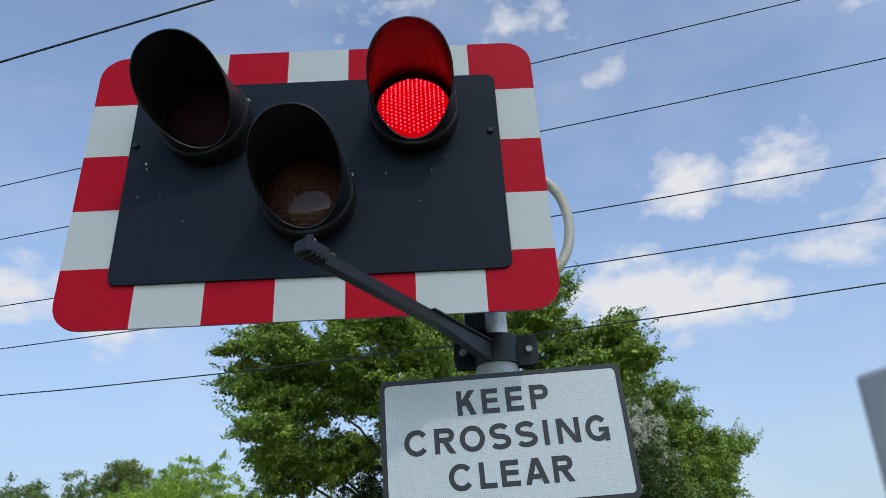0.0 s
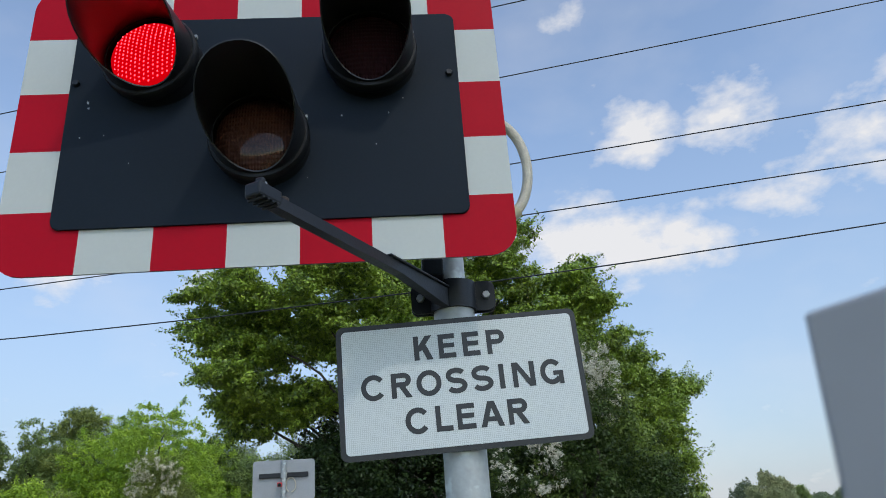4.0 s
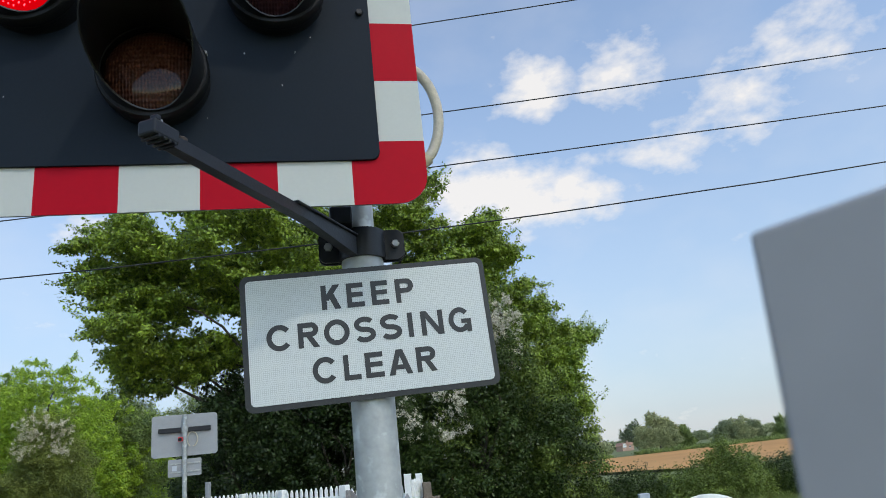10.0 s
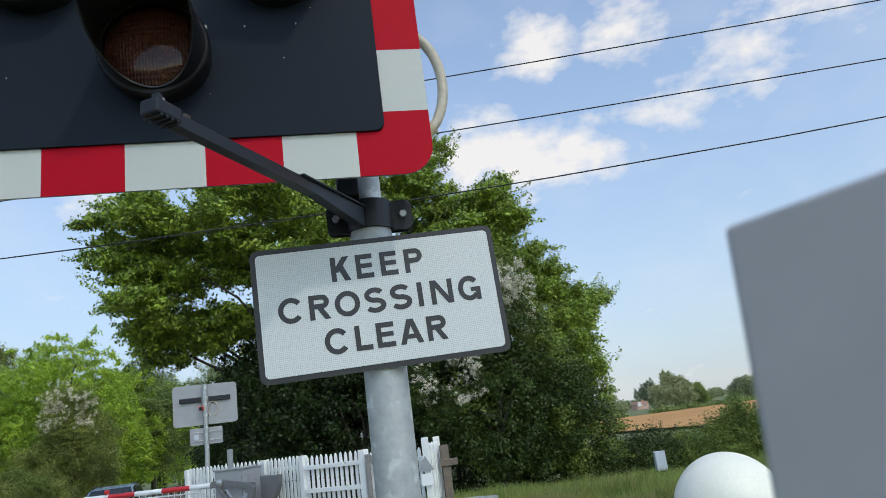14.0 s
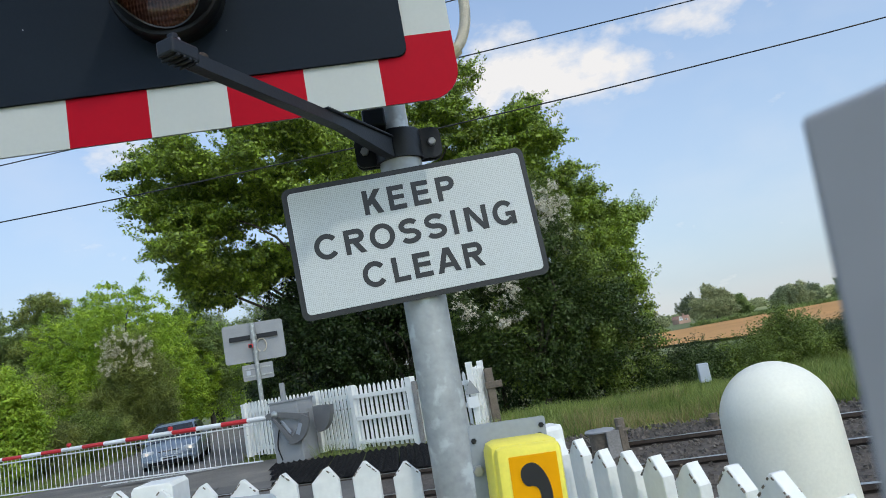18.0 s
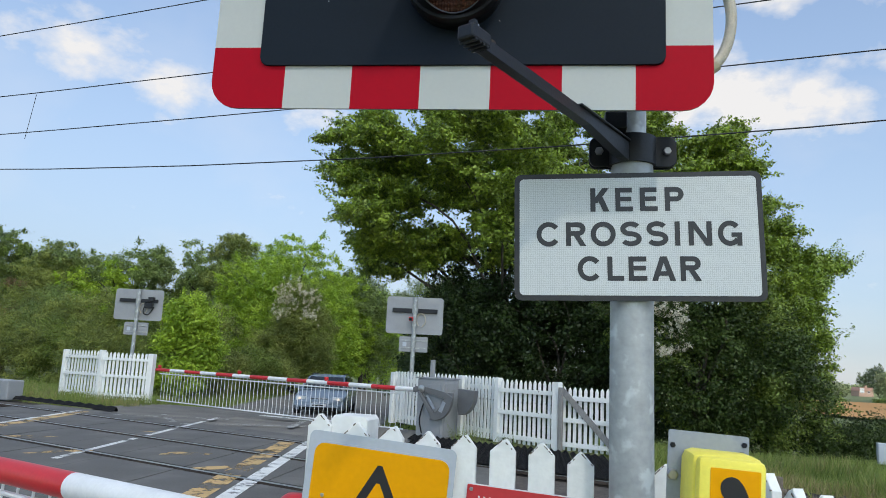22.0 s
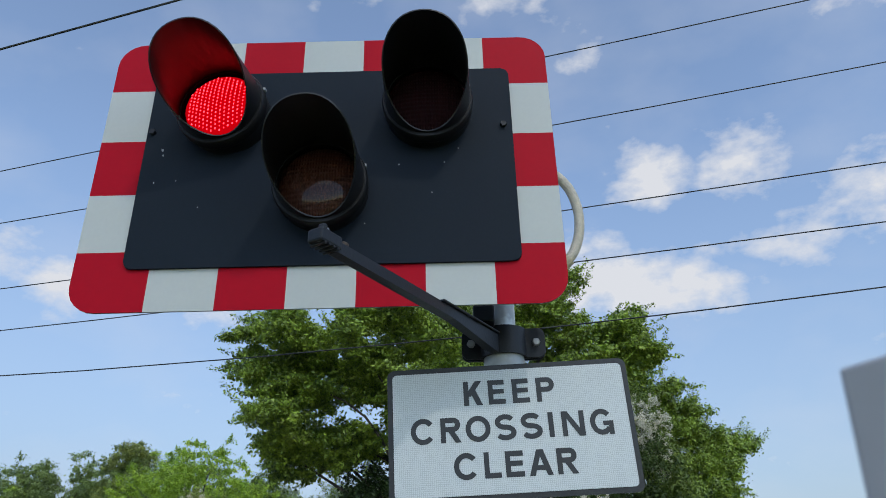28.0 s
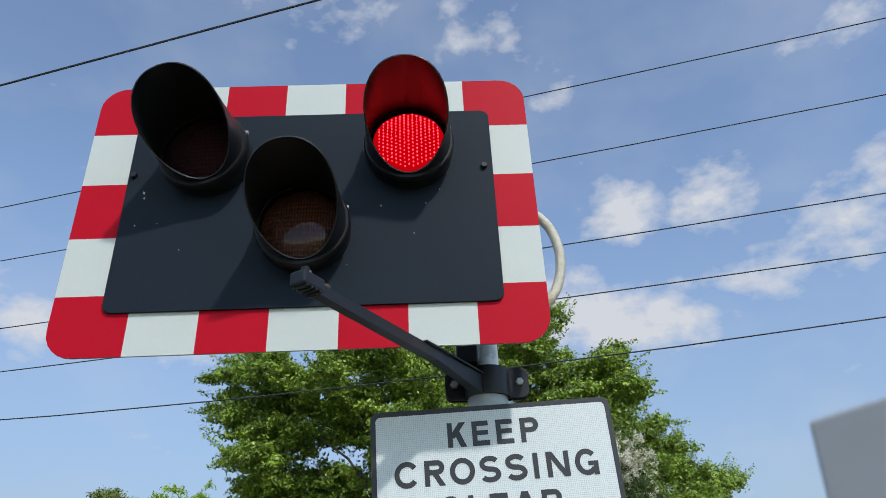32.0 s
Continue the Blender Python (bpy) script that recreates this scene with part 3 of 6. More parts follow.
def worn_patch(x, y, long, wide, turn):
    """A ragged remnant of box marking paint."""
    bm = bmesh.new()
    ring = []
    for k in range(18):
        a = 2 * math.pi * k / 18
        r = random.uniform(0.55, 1.0)
        u, v = long * r * math.cos(a), wide * r * math.sin(a)
        px, py = x + u * math.cos(turn) - v * math.sin(turn), y + u * math.sin(turn) + v * math.cos(turn)
        ring.append(bm.verts.new((px, py, float(ground_z(px, py)) + 0.034)))
    bm.faces.new(ring)
    tagged(link("paint_patch", bm, M["mark_yellow"]), "worn patch of yellow box marking", "road marking", "road markings", kind="structure")


for x, y, a, b, t in ((-4.8, 7.1, 0.42, 0.2, 0.4), (-4.05, 7.95, 0.2, 0.12, 0.1), (-7.6, 7.75, 0.42, 0.16, 0.5), (-6.2, 6.55, 0.5, 0.15, 0.9), (-8.1, 6.8, 0.5, 0.18, 0.5), (-8.6, 7.9, 0.4, 0.14, 0.4), (-7.1, 5.6, 0.5, 0.15, 0.8), (-6.6, 9.3, 0.15, 0.09, 0), (-9.0, 6.0, 0.5, 0.2, 0.5), (-3.9, 6.2, 0.55, 0.13, 0.9)):
    worn_patch(x, y, a, b, t)
mark("stop_line", [(-6.6, 14.2), (-3.9, 13.3)], 0.25, M["mark_white"], "white stop line before the far barrier", 0.02)


# ---- the signal in front ----
def hood_mesh(r, top, low, thick=0.004, n=40):
    """A visor round the lens: long above, cut away below; z forward, y up."""
    bm = bmesh.new()
    rings = []
    for rr, zadd in ((r, 0), (r, 1), (r - thick, 1), (r - thick, 0)):
        ring = []
        for k in range(n):
            a = 2 * math.pi * k / n
            far = low + (top - low) * (1 - (1 - (1 + math.sin(a)) / 2) ** 1.35)
            ring.append(bm.verts.new((rr * math.cos(a) * (1 - 0.075 * zadd), rr * math.sin(a) * (1 - 0.075 * zadd), far if zadd else 0.0)))
        rings.append(ring)
    for a, b in zip(rings, rings[1:]):
        for k in range(n):
            bm.faces.new((a[k], a[(k + 1) % n], b[(k + 1) % n], b[k]))
    return bm


def bolt_mesh(r=0.011, h=0.008):
    return lathe([(0, 0), (r, 0), (r, h * 0.7), (r * 0.8, h), (0, h)], 6)


def ribbed_lens(name, colour, rough=0.25, coat=0.15):
    """Coloured moulded lens with upright ribs and a fine grid."""
    m = material(name, colour, rough, vary=0.2, scale=9)
    n, l = m.node_tree.nodes, m.node_tree.links
    co = n.new("ShaderNodeTexCoord")
    waves = []
    for direction, sc in (("X", 42.0), ("Y", 24.0)):
        w = n.new("ShaderNodeTexWave")
        w.bands_direction = direction
        w.inputs["Scale"].default_value = sc
        l.new(co.outputs["Object"], w.inputs["Vector"])
        waves.append(w)
    add = n.new("ShaderNodeMath")
    add.operation = "ADD"
    l.new(waves[0].outputs["Fac"], add.inputs[0])
    l.new(waves[1].outputs["Fac"], add.inputs[1])
    b = n.new("ShaderNodeBump")
    b.inputs["Strength"].default_value, b.inputs["Distance"].default_value = 0.6, 0.003
    l.new(add.outputs[0], b.inputs["Height"])
    p = n["Principled BSDF"]
    l.new(b.outputs[0], p.inputs["Normal"])
    p.inputs["Coat Weight"].default_value, p.inputs["Coat Roughness"].default_value = coat, 0.06
    return m


M["lens_red"] = ribbed_lens("unlit_red_lens", (0.016, 0.002, 0.003), 0.8, 0.0)
M["lens_red"].node_tree.nodes["Principled BSDF"].inputs["Specular IOR Level"].default_value = 0.15
M["lens_amber"] = ribbed_lens("unlit_amber_lens", (0.055, 0.014, 0.005), 0.55, 0.42)
M["lens_amber"].node_tree.nodes["Principled BSDF"].inputs["Specular IOR Level"].default_value = 0.2

BOARD = pose(-0.485, -0.21, 2.528, 0, 0.1, 1.2)
signal = empty("crossing_signal", pose(0, 0.07, 0.13), "red and white bordered signal board with three hooded lamps", "signal")
BASE = Matrix.Translation((0, -0.07, -0.13))
part("post", lathe([(0, 0), (0.0575, 0), (0.0575, 1.925), (0.055, 1.94), (0.039, 1.985), (0.038, 2.86), (0, 2.86)], 32), M["galv"], signal, "galvanised steel post, narrower at the top", smooth=True)
board = part("backboard", prism(rounded(-0.633, 0.645, -0.4325, 0.4325, 0.075), 0.004), M["board_back"], signal, "", BASE @ BOARD)
US = [-0.633] + [-0.435 + 0.1788 * k for k in range(6)] + [0.645]
VS = [-0.4325, -0.2645, -0.0925, 0.0815, 0.2575, 0.4325]
for i in range(7):
    for j in range(5):
        if i not in (0, 6) and j not in (0, 4):
            continue
        name = {(0, 0): "a", (6, 0): "b", (6, 4): "c", (0, 4): "d"}.get((i, j), "")
        red = (i + j) % 2 == 0
        part("red_square" if red else "white_square", prism(rounded(US[i], US[i + 1], VS[j], VS[j + 1], 0.075, name), 0.002, y=-0.003), M["panel_red" if red else "panel_white"], board)
part("dark_panel", prism(rounded(-0.503, 0.530, -0.317, 0.308, 0.022), 0.008, y=-0.012, bevel=0.003), M["panel_dark"], board)
for u, v in ((-0.487, 0.105), (0.505, 0.105)):
    part("bolt", bolt_mesh(0.010, 0.01), M["black_metal"], board, "", Matrix.Translation((u, -0.012, v)) @ TO_FRONT)
for u, v, r in ((-0.452, 0.045, 0.011), (-0.447, 0.028, 0.008), (-0.46, -0.06, 0.005), (-0.40, -0.055, 0.004), (0.21, -0.02, 0.006), (0.335, -0.015, 0.005), (0.375, 0.03, 0.004), (0.30, -0.11, 0.004), (0.02, 0.17, 0.005), (0.42, 0.215, 0.005), (-0.33, -0.14, 0.004), (0.12, -0.20, 0.003)):
    out = [(u + 0.4 * r * random.uniform(0.3, 1.2) * math.cos(a), v + 0.45 * r * random.uniform(0.4, 1.6) * math.sin(a)) for a in (2 * math.pi * k / 9 for k in range(9))]
    part("splash", prism(out, 0.0006, y=-0.0128), M["galv"], board, "dried pale splash")
LEDS = []
LAMPS = (("red", -0.272, 0.121, 7, 20), ("amber", 0.008, -0.131, 1, 6), ("red", 0.294, 0.125, 1, 0))
for colour, u, v, turn, roll in LAMPS:
    at = BASE @ BOARD @ Matrix.Translation((u, 0.024, v + 0.026)) @ Matrix.Rotation(radians(-turn), 4, "Z") @ TO_FRONT
    lamp = part("lamp_housing", lathe([(0, 0), (0.078, 0), (0.088, 0.012), (0.114, 0.046), (0.120, 0.07), (0.126, 0.074), (0.127, 0.097), (0.123, 0.103), (0.112, 0.103), (0.1108, 0.092), (0.1108, 0.05), (0.07, 0.012), (0, 0.012)], 48), M["black"], signal, "black %s lamp housing" % colour, at, True)
    part("hood", hood_mesh(0.122, 0.325, 0.108), M["hood"], lamp, "black visor, long above and cut away below", Matrix.Rotation(radians(roll), 4, "Z"), True)
    part("lens", lathe([(0.1107, 0.084), (0.095, 0.099), (0.06, 0.108), (0.03, 0.112), (0, 0.113)], 40), M["lens_" + colour], lamp, "unlit ribbed %s lens" % colour, smooth=True)
    for a in (25, 155):
        part("clip", box((0.008, 0.010, 0.012), (0.1285 * math.cos(radians(a)), 0.1285 * math.sin(radians(a)), 0.08), 0.002), M["grey_paint"], lamp)
    if colour == "red":
        bm = lathe([(0.101, 0.004), (0.09, 0.013), (0.06, 0.020), (0.03, 0.024), (0, 0.025)], 40)
        for f in bm.faces:
            f.material_index = 0
        for a in range(-8, 9):
            for b in range(-11, 12):
                x, y = a * 0.0118 + 0.0004 * random.uniform(-1, 1), (b + 0.5 * (a % 2)) * 0.0118
                if x * x + y * y < 0.094 ** 2:
                    z = 0.0012 + float(np.interp(math.hypot(x, y), (0, 0.03, 0.06, 0.09, 0.101), (0.025, 0.024, 0.020, 0.013, 0.004)))
                    w, h = 0.0023 * random.uniform(0.7, 1.2), 0.0032 * random.uniform(0.7, 1.3)
                    vs = [bm.verts.new((x + w * math.cos(k * math.pi / 3), y + h * math.sin(k * math.pi / 3), z)) for k in range(6)]
                    bm.faces.new(vs).material_index = 1
        LEDS.append(part("led_disc", bm, [M["red_glow"], M["red_dot"]], lamp, "lit red lamp array with bright points"))

# bracket arm that reaches forward from the post
CL = Matrix.Translation((0, 0.07, 2.072))
clamp = part("clamp", lathe([(0.050, -0.040), (0.066, -0.040), (0.066, 0.040), (0.050, 0.040)], 32), M["black_metal"], signal, "black steel post clamp with bolted flanges", BASE @ CL, True)
for sx in (-1, 1):
    for yy in (-0.012, 0.012):
        part("flange", prism([(sx * u, v) for u, v in rounded(0.056, 0.118, -0.043, 0.043, 0.02, "bc")], 0.008, y=yy - 0.004, bevel=0.002), M["black_metal"], clamp)
    part("bolt", bolt_mesh(0.012, 0.012), M["steel"], clamp, "", Matrix.Translation((sx * 0.092, -0.016, 0)) @ TO_FRONT)
A0, A1 = Vector((-0.03, 0.005, 2.066)), Vector((-0.376, -0.61, 2.070))
ax = (A1 - A0).normalized()
frame_m = Matrix.Translation(A0) @ ax.to_track_quat("X", "Z").to_matrix().to_4x4()
arm = part("arm", prism([(0.0, -0.036), (0.03, -0.034), (0.24, -0.011), (0.70, -0.010), (0.70, 0.015), (0.0, 0.017)], 0.026, y=-0.011, bevel=0.0035), M["black_metal"], signal, "black angle-iron arm", BASE @ frame_m)
part("arm_flange", box((0.30, 0.044, 0.006), (0.15, 0.0, 0.019), 0.0025), M["black_metal"], arm)
part("gusset", prism([(0.28, -0.008), (0.34, -0.010), (0.38, 0.0), (0.31, 0.006)], 0.004, y=-0.0125), M["matting"], arm, "dark cable slot")
part("end_block", box((0.064, 0.038, 0.030), (0.724, 0.002, 0.009), 0.005), M["black_metal"], arm, "ribbed black clamp block at the end of the arm")
for k in range(4):
    part("tooth", box((0.006, 0.040, 0.006), (0.704 + 0.013 * k, 0.002, -0.007), 0.002), M["black_metal"], arm)
for yy in (-0.012, 0.014):
    part("bolt", bolt_mesh(0.005, 0.006), M["steel"], arm, "small bright bolt", Matrix.Translation((0.735, yy, 0.022)))
part("pivot_bolt", lathe([(0, 0), (0.011, 0), (0.011, 0.018), (0.006, 0.022), (0, 0.022)], 12), M["rust"], arm, "rusty pivot bolt", Matrix.Translation((0.655, -0.008, 0.013)), True)
part("tip_lug", box((0.012, 0.016, 0.012), (0.744, 0.012, 0.027), 0.003), M["black_metal"], arm, "small dark lug")
# braided cable loop at the board's edge
loop = [(0.135, -0.17, 2.50), (0.168, -0.17, 2.475), (0.196, -0.17, 2.43), (0.210, -0.17, 2.365), (0.205, -0.17, 2.30), (0.187, -0.17, 2.25), (0.165, -0.17, 2.222), (0.135, -0.16, 2.205)]


def smooth_line(points, n=8):
    pts = [Vector(p) for p in points]
    out = []
    for i in range(len(pts) - 1):
        p0, p1, p2, p3 = pts[max(i - 1, 0)], pts[i], pts[i + 1], pts[min(i + 2, len(pts) - 1)]
        for k in range(n):
            t = k / n
            out.append(0.5 * (2 * p1 + (p2 - p0) * t + (2 * p0 - 5 * p1 + 4 * p2 - p3) * t * t + (3 * p1 - p0 - 3 * p2 + p3) * t ** 3))
    return out + [pts[-1]]


hose = part("cable_hose", tube(smooth_line(loop, 6), 0.0135, 14), M["hose"], signal, "pale braided cable loop", BASE, True)
part("ferrule", tube([(0.172, -0.17, 2.228), (0.150, -0.166, 2.212)], 0.018, 14), M["cream"], hose, "cream ferrule")
part("junction_box", box((0.06, 0.09, 0.05), (-0.055, 0.0, 2.13), 0.006), M["black_metal"], signal, "small black box under the board", BASE)

# ---- the lettered plate below ----
def honeycomb(name, colour):
    """Reflective sheeting with fine cells."""
    m = material(name, colour, 0.45, vary=0.03, scale=5)
    n, l = m.node_tree.nodes, m.node_tree.links
    p = n["Principled BSDF"]
    co, vo, mr, mix = n.new("ShaderNodeTexCoord"), n.new("ShaderNodeTexVoronoi"), n.new("ShaderNodeMapRange"), n.new("ShaderNodeMix")
    vo.feature = "DISTANCE_TO_EDGE"
    vo.inputs["Scale"].default_value, vo.inputs["Randomness"].default_value = 205, 0.3
    l.new(co.outputs["Object"], vo.inputs["Vector"])
    mr.inputs["From Min"].default_value, mr.inputs["From Max"].default_value = 0.03, 0.12
    mr.inputs["To Min"].default_value, mr.inputs["To Max"].default_value = 0.62, 1.02
    l.new(vo.outputs["Distance"], mr.inputs["Value"])
    mul = n.new("ShaderNodeVectorMath")
    mul.operation = "SCALE"
    mul.inputs[0].default_value = colour
    l.new(mr.outputs[0], mul.inputs["Scale"])
    l.new(mul.outputs[0], p.inputs["Base Color"])
    return m


M["comb_white"] = honeycomb("white_reflective_sheeting", (0.62, 0.65, 0.65))
M["comb_ink"] = honeycomb("black_letter_sheeting", (0.020, 0.021, 0.024))
M["comb_black"] = honeycomb("black_reflective_sheeting", (0.018, 0.019, 0.021))
plate = empty("traffic_sign", pose(0.003, 0.0, 1.822, 0, -1.6, 0), "white sign with black letters and border on a grey post", "sign")
part("plate_back", prism(rounded(-0.322, 0.322, -0.173, 0.173, 0.02), 0.003), M["board_back"], plate)
part("border", prism(rounded(-0.322, 0.322, -0.173, 0.173, 0.02), 0.0015, y=-0.002), M["comb_black"], plate, "black border")
part("face", prism(rounded(-0.308, 0.308, -0.159, 0.159, 0.012), 0.002, y=-0.004), M["comb_white"], plate, "white reflective face")
STROKE = 0.205


def bar(bm, points, w=STROKE, closed=False):
    """A flat stroke of even width along points in x and z, with mitred joints, a little proud of the one before."""
    pts = [Vector(p) for p in points]
    n = len(pts)
    y = -0.00012 * (1 + len(bm.faces) % 5)
    sides = []
    for i, p in enumerate(pts):
        a = pts[i - 1] if i or closed else None
        b = pts[(i + 1) % n] if i < n - 1 or closed else None
        d0, d1 = (p - a).normalized() if a else None, (b - p).normalized() if b else None
        d = d0 if d1 is None else d1 if d0 is None else (d0 + d1).normalized()
        grow = 1 / max(0.35, d.dot(d1 if d1 is not None else d0))
        o = Vector((-d.y, d.x)) * w / 2 * grow
        sides.append([bm.verts.new((q.x, y, q.y)) for q in (p - o, p + o)])
    for k in range(n if closed else n - 1):
        a, b = sides[k], sides[(k + 1) % n]
        bm.faces.new((a[0], b[0], b[1], a[1]))


def slant(bm, x0, y0, x1, y1, half):
    """A sloping stroke with level ends."""
    y = -0.00012 * (1 + len(bm.faces) % 5)
    bm.faces.new([bm.verts.new((x, y, z)) for x, z in ((x0 - half, y0), (x0 + half, y0), (x1 + half, y1), (x1 - half, y1))])


def arc(cx, cy, rx, ry, a, b, n=22):
    return [(cx + rx * math.cos(radians(a + (b - a) * k / n)), cy + ry * math.sin(radians(a + (b - a) * k / n))) for k in range(n + 1)]


def letter(c, W):
    """A heavy road-sign capital, one high and W wide."""
    bm = bmesh.new()
    h = STROKE / 2
    rx, ry = (W - STROKE) / 2, 0.5 - h + 0.018
    if c in "KEPRLIN":
        if c not in "EL":
            bar(bm, [(h, 0), (h, 1)])
    if c == "L":
        bar(bm, [(h, 1), (h, h), (W, h)])
    elif c == "E":
        bar(bm, [(W * 0.97, 1 - h), (h, 1 - h), (h, h), (W, h)])
        bar(bm, [(STROKE, 0.52), (W * 0.93, 0.52)], STROKE * 0.93)
    elif c == "K":
        slant(bm, STROKE * 0.75, 0.36, W - 0.15, 1, 0.135)
        slant(bm, W - 0.135, 0, W * 0.46, 0.66, 0.125)
    elif c in "PR":
        low = 0.40 + h if c == "P" else 0.43 + h
        r = (1 - h - low) / 2
        bar(bm, [(h, 1 - h)] + arc(W - h - r - (0.03 if c == "R" else 0), (1 - h + low) / 2, r, r, 90, -90, 14) + [(h, low)])
        if c == "R":
            slant(bm, W - 0.125, 0, W * 0.50, 0.47, 0.12)
    elif c == "N":
        bar(bm, [(W - h, 0), (W - h, 1)])
        slant(bm, W - h - 0.02, 0, h + 0.02, 1, 0.12)
    elif c == "A":
        slant(bm, 0.115, 0, W / 2 - 0.02, 1, 0.112)
        slant(bm, W - 0.115, 0, W / 2 + 0.02, 1, 0.112)
        bar(bm, [(W * 0.24, 0.30), (W * 0.76, 0.30)], STROKE * 0.9)
    elif c == "O":
        bar(bm, arc(W / 2, 0.5, rx, ry, 0, 360, 40)[:-1], closed=True)
    elif c == "C":
        bar(bm, arc(W / 2 + 0.02, 0.5, rx + 0.02, ry, 38, 322, 34))
    elif c == "G":
        bar(bm, arc(W / 2, 0.5, rx, ry, 40, 325, 34))
        bar(bm, [(W - h, -0.01), (W - h, 0.50)], STROKE * 0.95)
        bar(bm, [(W * 0.56, 0.44), (W, 0.44)], STROKE * 0.88)
    elif c == "S":
        q = ry / 2
        bar(bm, arc(W / 2, 0.5 + q, rx * 0.95, q, 28, 262, 20) + arc(W / 2, 0.5 - q, rx, q, 82, -152, 20))
    return bm


for text, foot, tall, cells in (("KEEP", 0.0663, 0.0650, ((-0.1188, -0.0683), (-0.0533, -0.0081), (0.0107, 0.0562), (0.0749, 0.1237))),
                                ("CROSSING", -0.0272, 0.0648, ((-0.2627, -0.2006), (-0.1846, -0.1308), (-0.1193, -0.0542), (-0.0429, 0.0125), (0.0243, 0.0808), (0.0975, 0.1118), (0.1322, 0.1913), (0.206, 0.266))),
                                ("CLEAR", -0.1203, 0.0647, ((-0.1551, -0.0941), (-0.0776, -0.0348), (-0.0233, 0.0242), (0.0358, 0.0968), (0.1084, 0.1615)))):
    for c, (u0, u1) in zip(text, cells):
        one = letter(c, (u1 - u0) / tall)
        bmesh.ops.scale(one, vec=(tall, 1, tall), verts=one.verts)
        part("letter", one, M["comb_ink"], plate, "black letter " + c, Matrix.Translation((u0, -0.0046, foot)))
for zz in (-0.1, 0.1):
    part("channel", box((0.5, 0.02, 0.03), (0, 0.0135, zz), 0.003), M["galv"], plate)

# ---- grey casing close beside the camera ----
casing = empty("grey_box", pose(0, 0, 0), "plain grey metal box on the near post", "box")
bmc = bmesh.new()
# seen from above: the face runs back to the right; its far edge stands close to the lens
C0, CD, CN = Vector((-0.006, -1.628, 0)), Vector((0.74, -0.67, 0)).normalized(), Vector((0.67, 0.74, 0)).normalized()
ring = [C0, C0 + CD * 0.21, C0 + CD * 0.21 + CN * 0.07, C0 + CN * 0.07 + CD * 0.012]
lowr = [bmc.verts.new(p + Vector((-0.0130, 0, 1.30))) for p in ring]
topr = [bmc.verts.new(p + Vector((0, 0, 1.5286 + 0.11 * (p - C0).dot(CD)))) for p in ring]
bmc.faces.new(lowr), bmc.faces.new(topr)
for k in range(4):
    bmc.faces.new((lowr[k], lowr[(k + 1) % 4], topr[(k + 1) % 4], topr[k]))
bmesh.ops.bevel(bmc, geom=list(bmc.edges), offset=0.0015, segments=2, profile=0.5, affect="EDGES")
part("case", bmc, M["soft_grey"], casing)
foot = C0 + CD * 0.17 + CN * 0.035
part("stand", tube([(foot.x, foot.y, 0.12), (foot.x, foot.y, 1.301)], 0.02, 16), M["galv"], casing, "grey steel stand")


# ---- picket fences ----
def picket_mesh(name, w, h, t, point=0.05, chip=0, worn=False):
    bm = prism([(-w / 2, 0), (w / 2, 0), (w / 2, h - point), (0.05 * w + 0.004 * chip, h), (-0.05 * w, h - 0.003 * chip), (-w / 2, h - point)], t, y=-t / 2, bevel=0.003)
    bmesh.ops.recalc_face_normals(bm, faces=bm.faces)
    if worn:
        # bare chips along the sawn slopes of the point
        for side in (-1, 1):
            a, b = Vector((side * w / 2, 0, h - point)), Vector((0, 0, h))
            for k in range(6):
                p = a.lerp(b, random.uniform(0.04, 0.92)) + Vector((0, -t / 2 + random.choice((0.0, 0.0, t)), -0.0015))
                sound = set(bm.faces)
                box((random.uniform(0.003, 0.010), random.uniform(0.002, 0.005), random.uniform(0.0018, 0.0034)), bm=bm, m=Matrix.Translation(p) @ Matrix.Rotation(math.atan2(-(b.z - a.z), b.x - a.x), 4, "Y"))
                for f in set(bm.faces) - sound:
                    f.material_index = 1
    me = bpy.data.meshes.new(name)
    bm.to_mesh(me)
    bm.free()
    me.materials.append(M["white_paint"])
    me.materials.append(M["wood"])
    return me


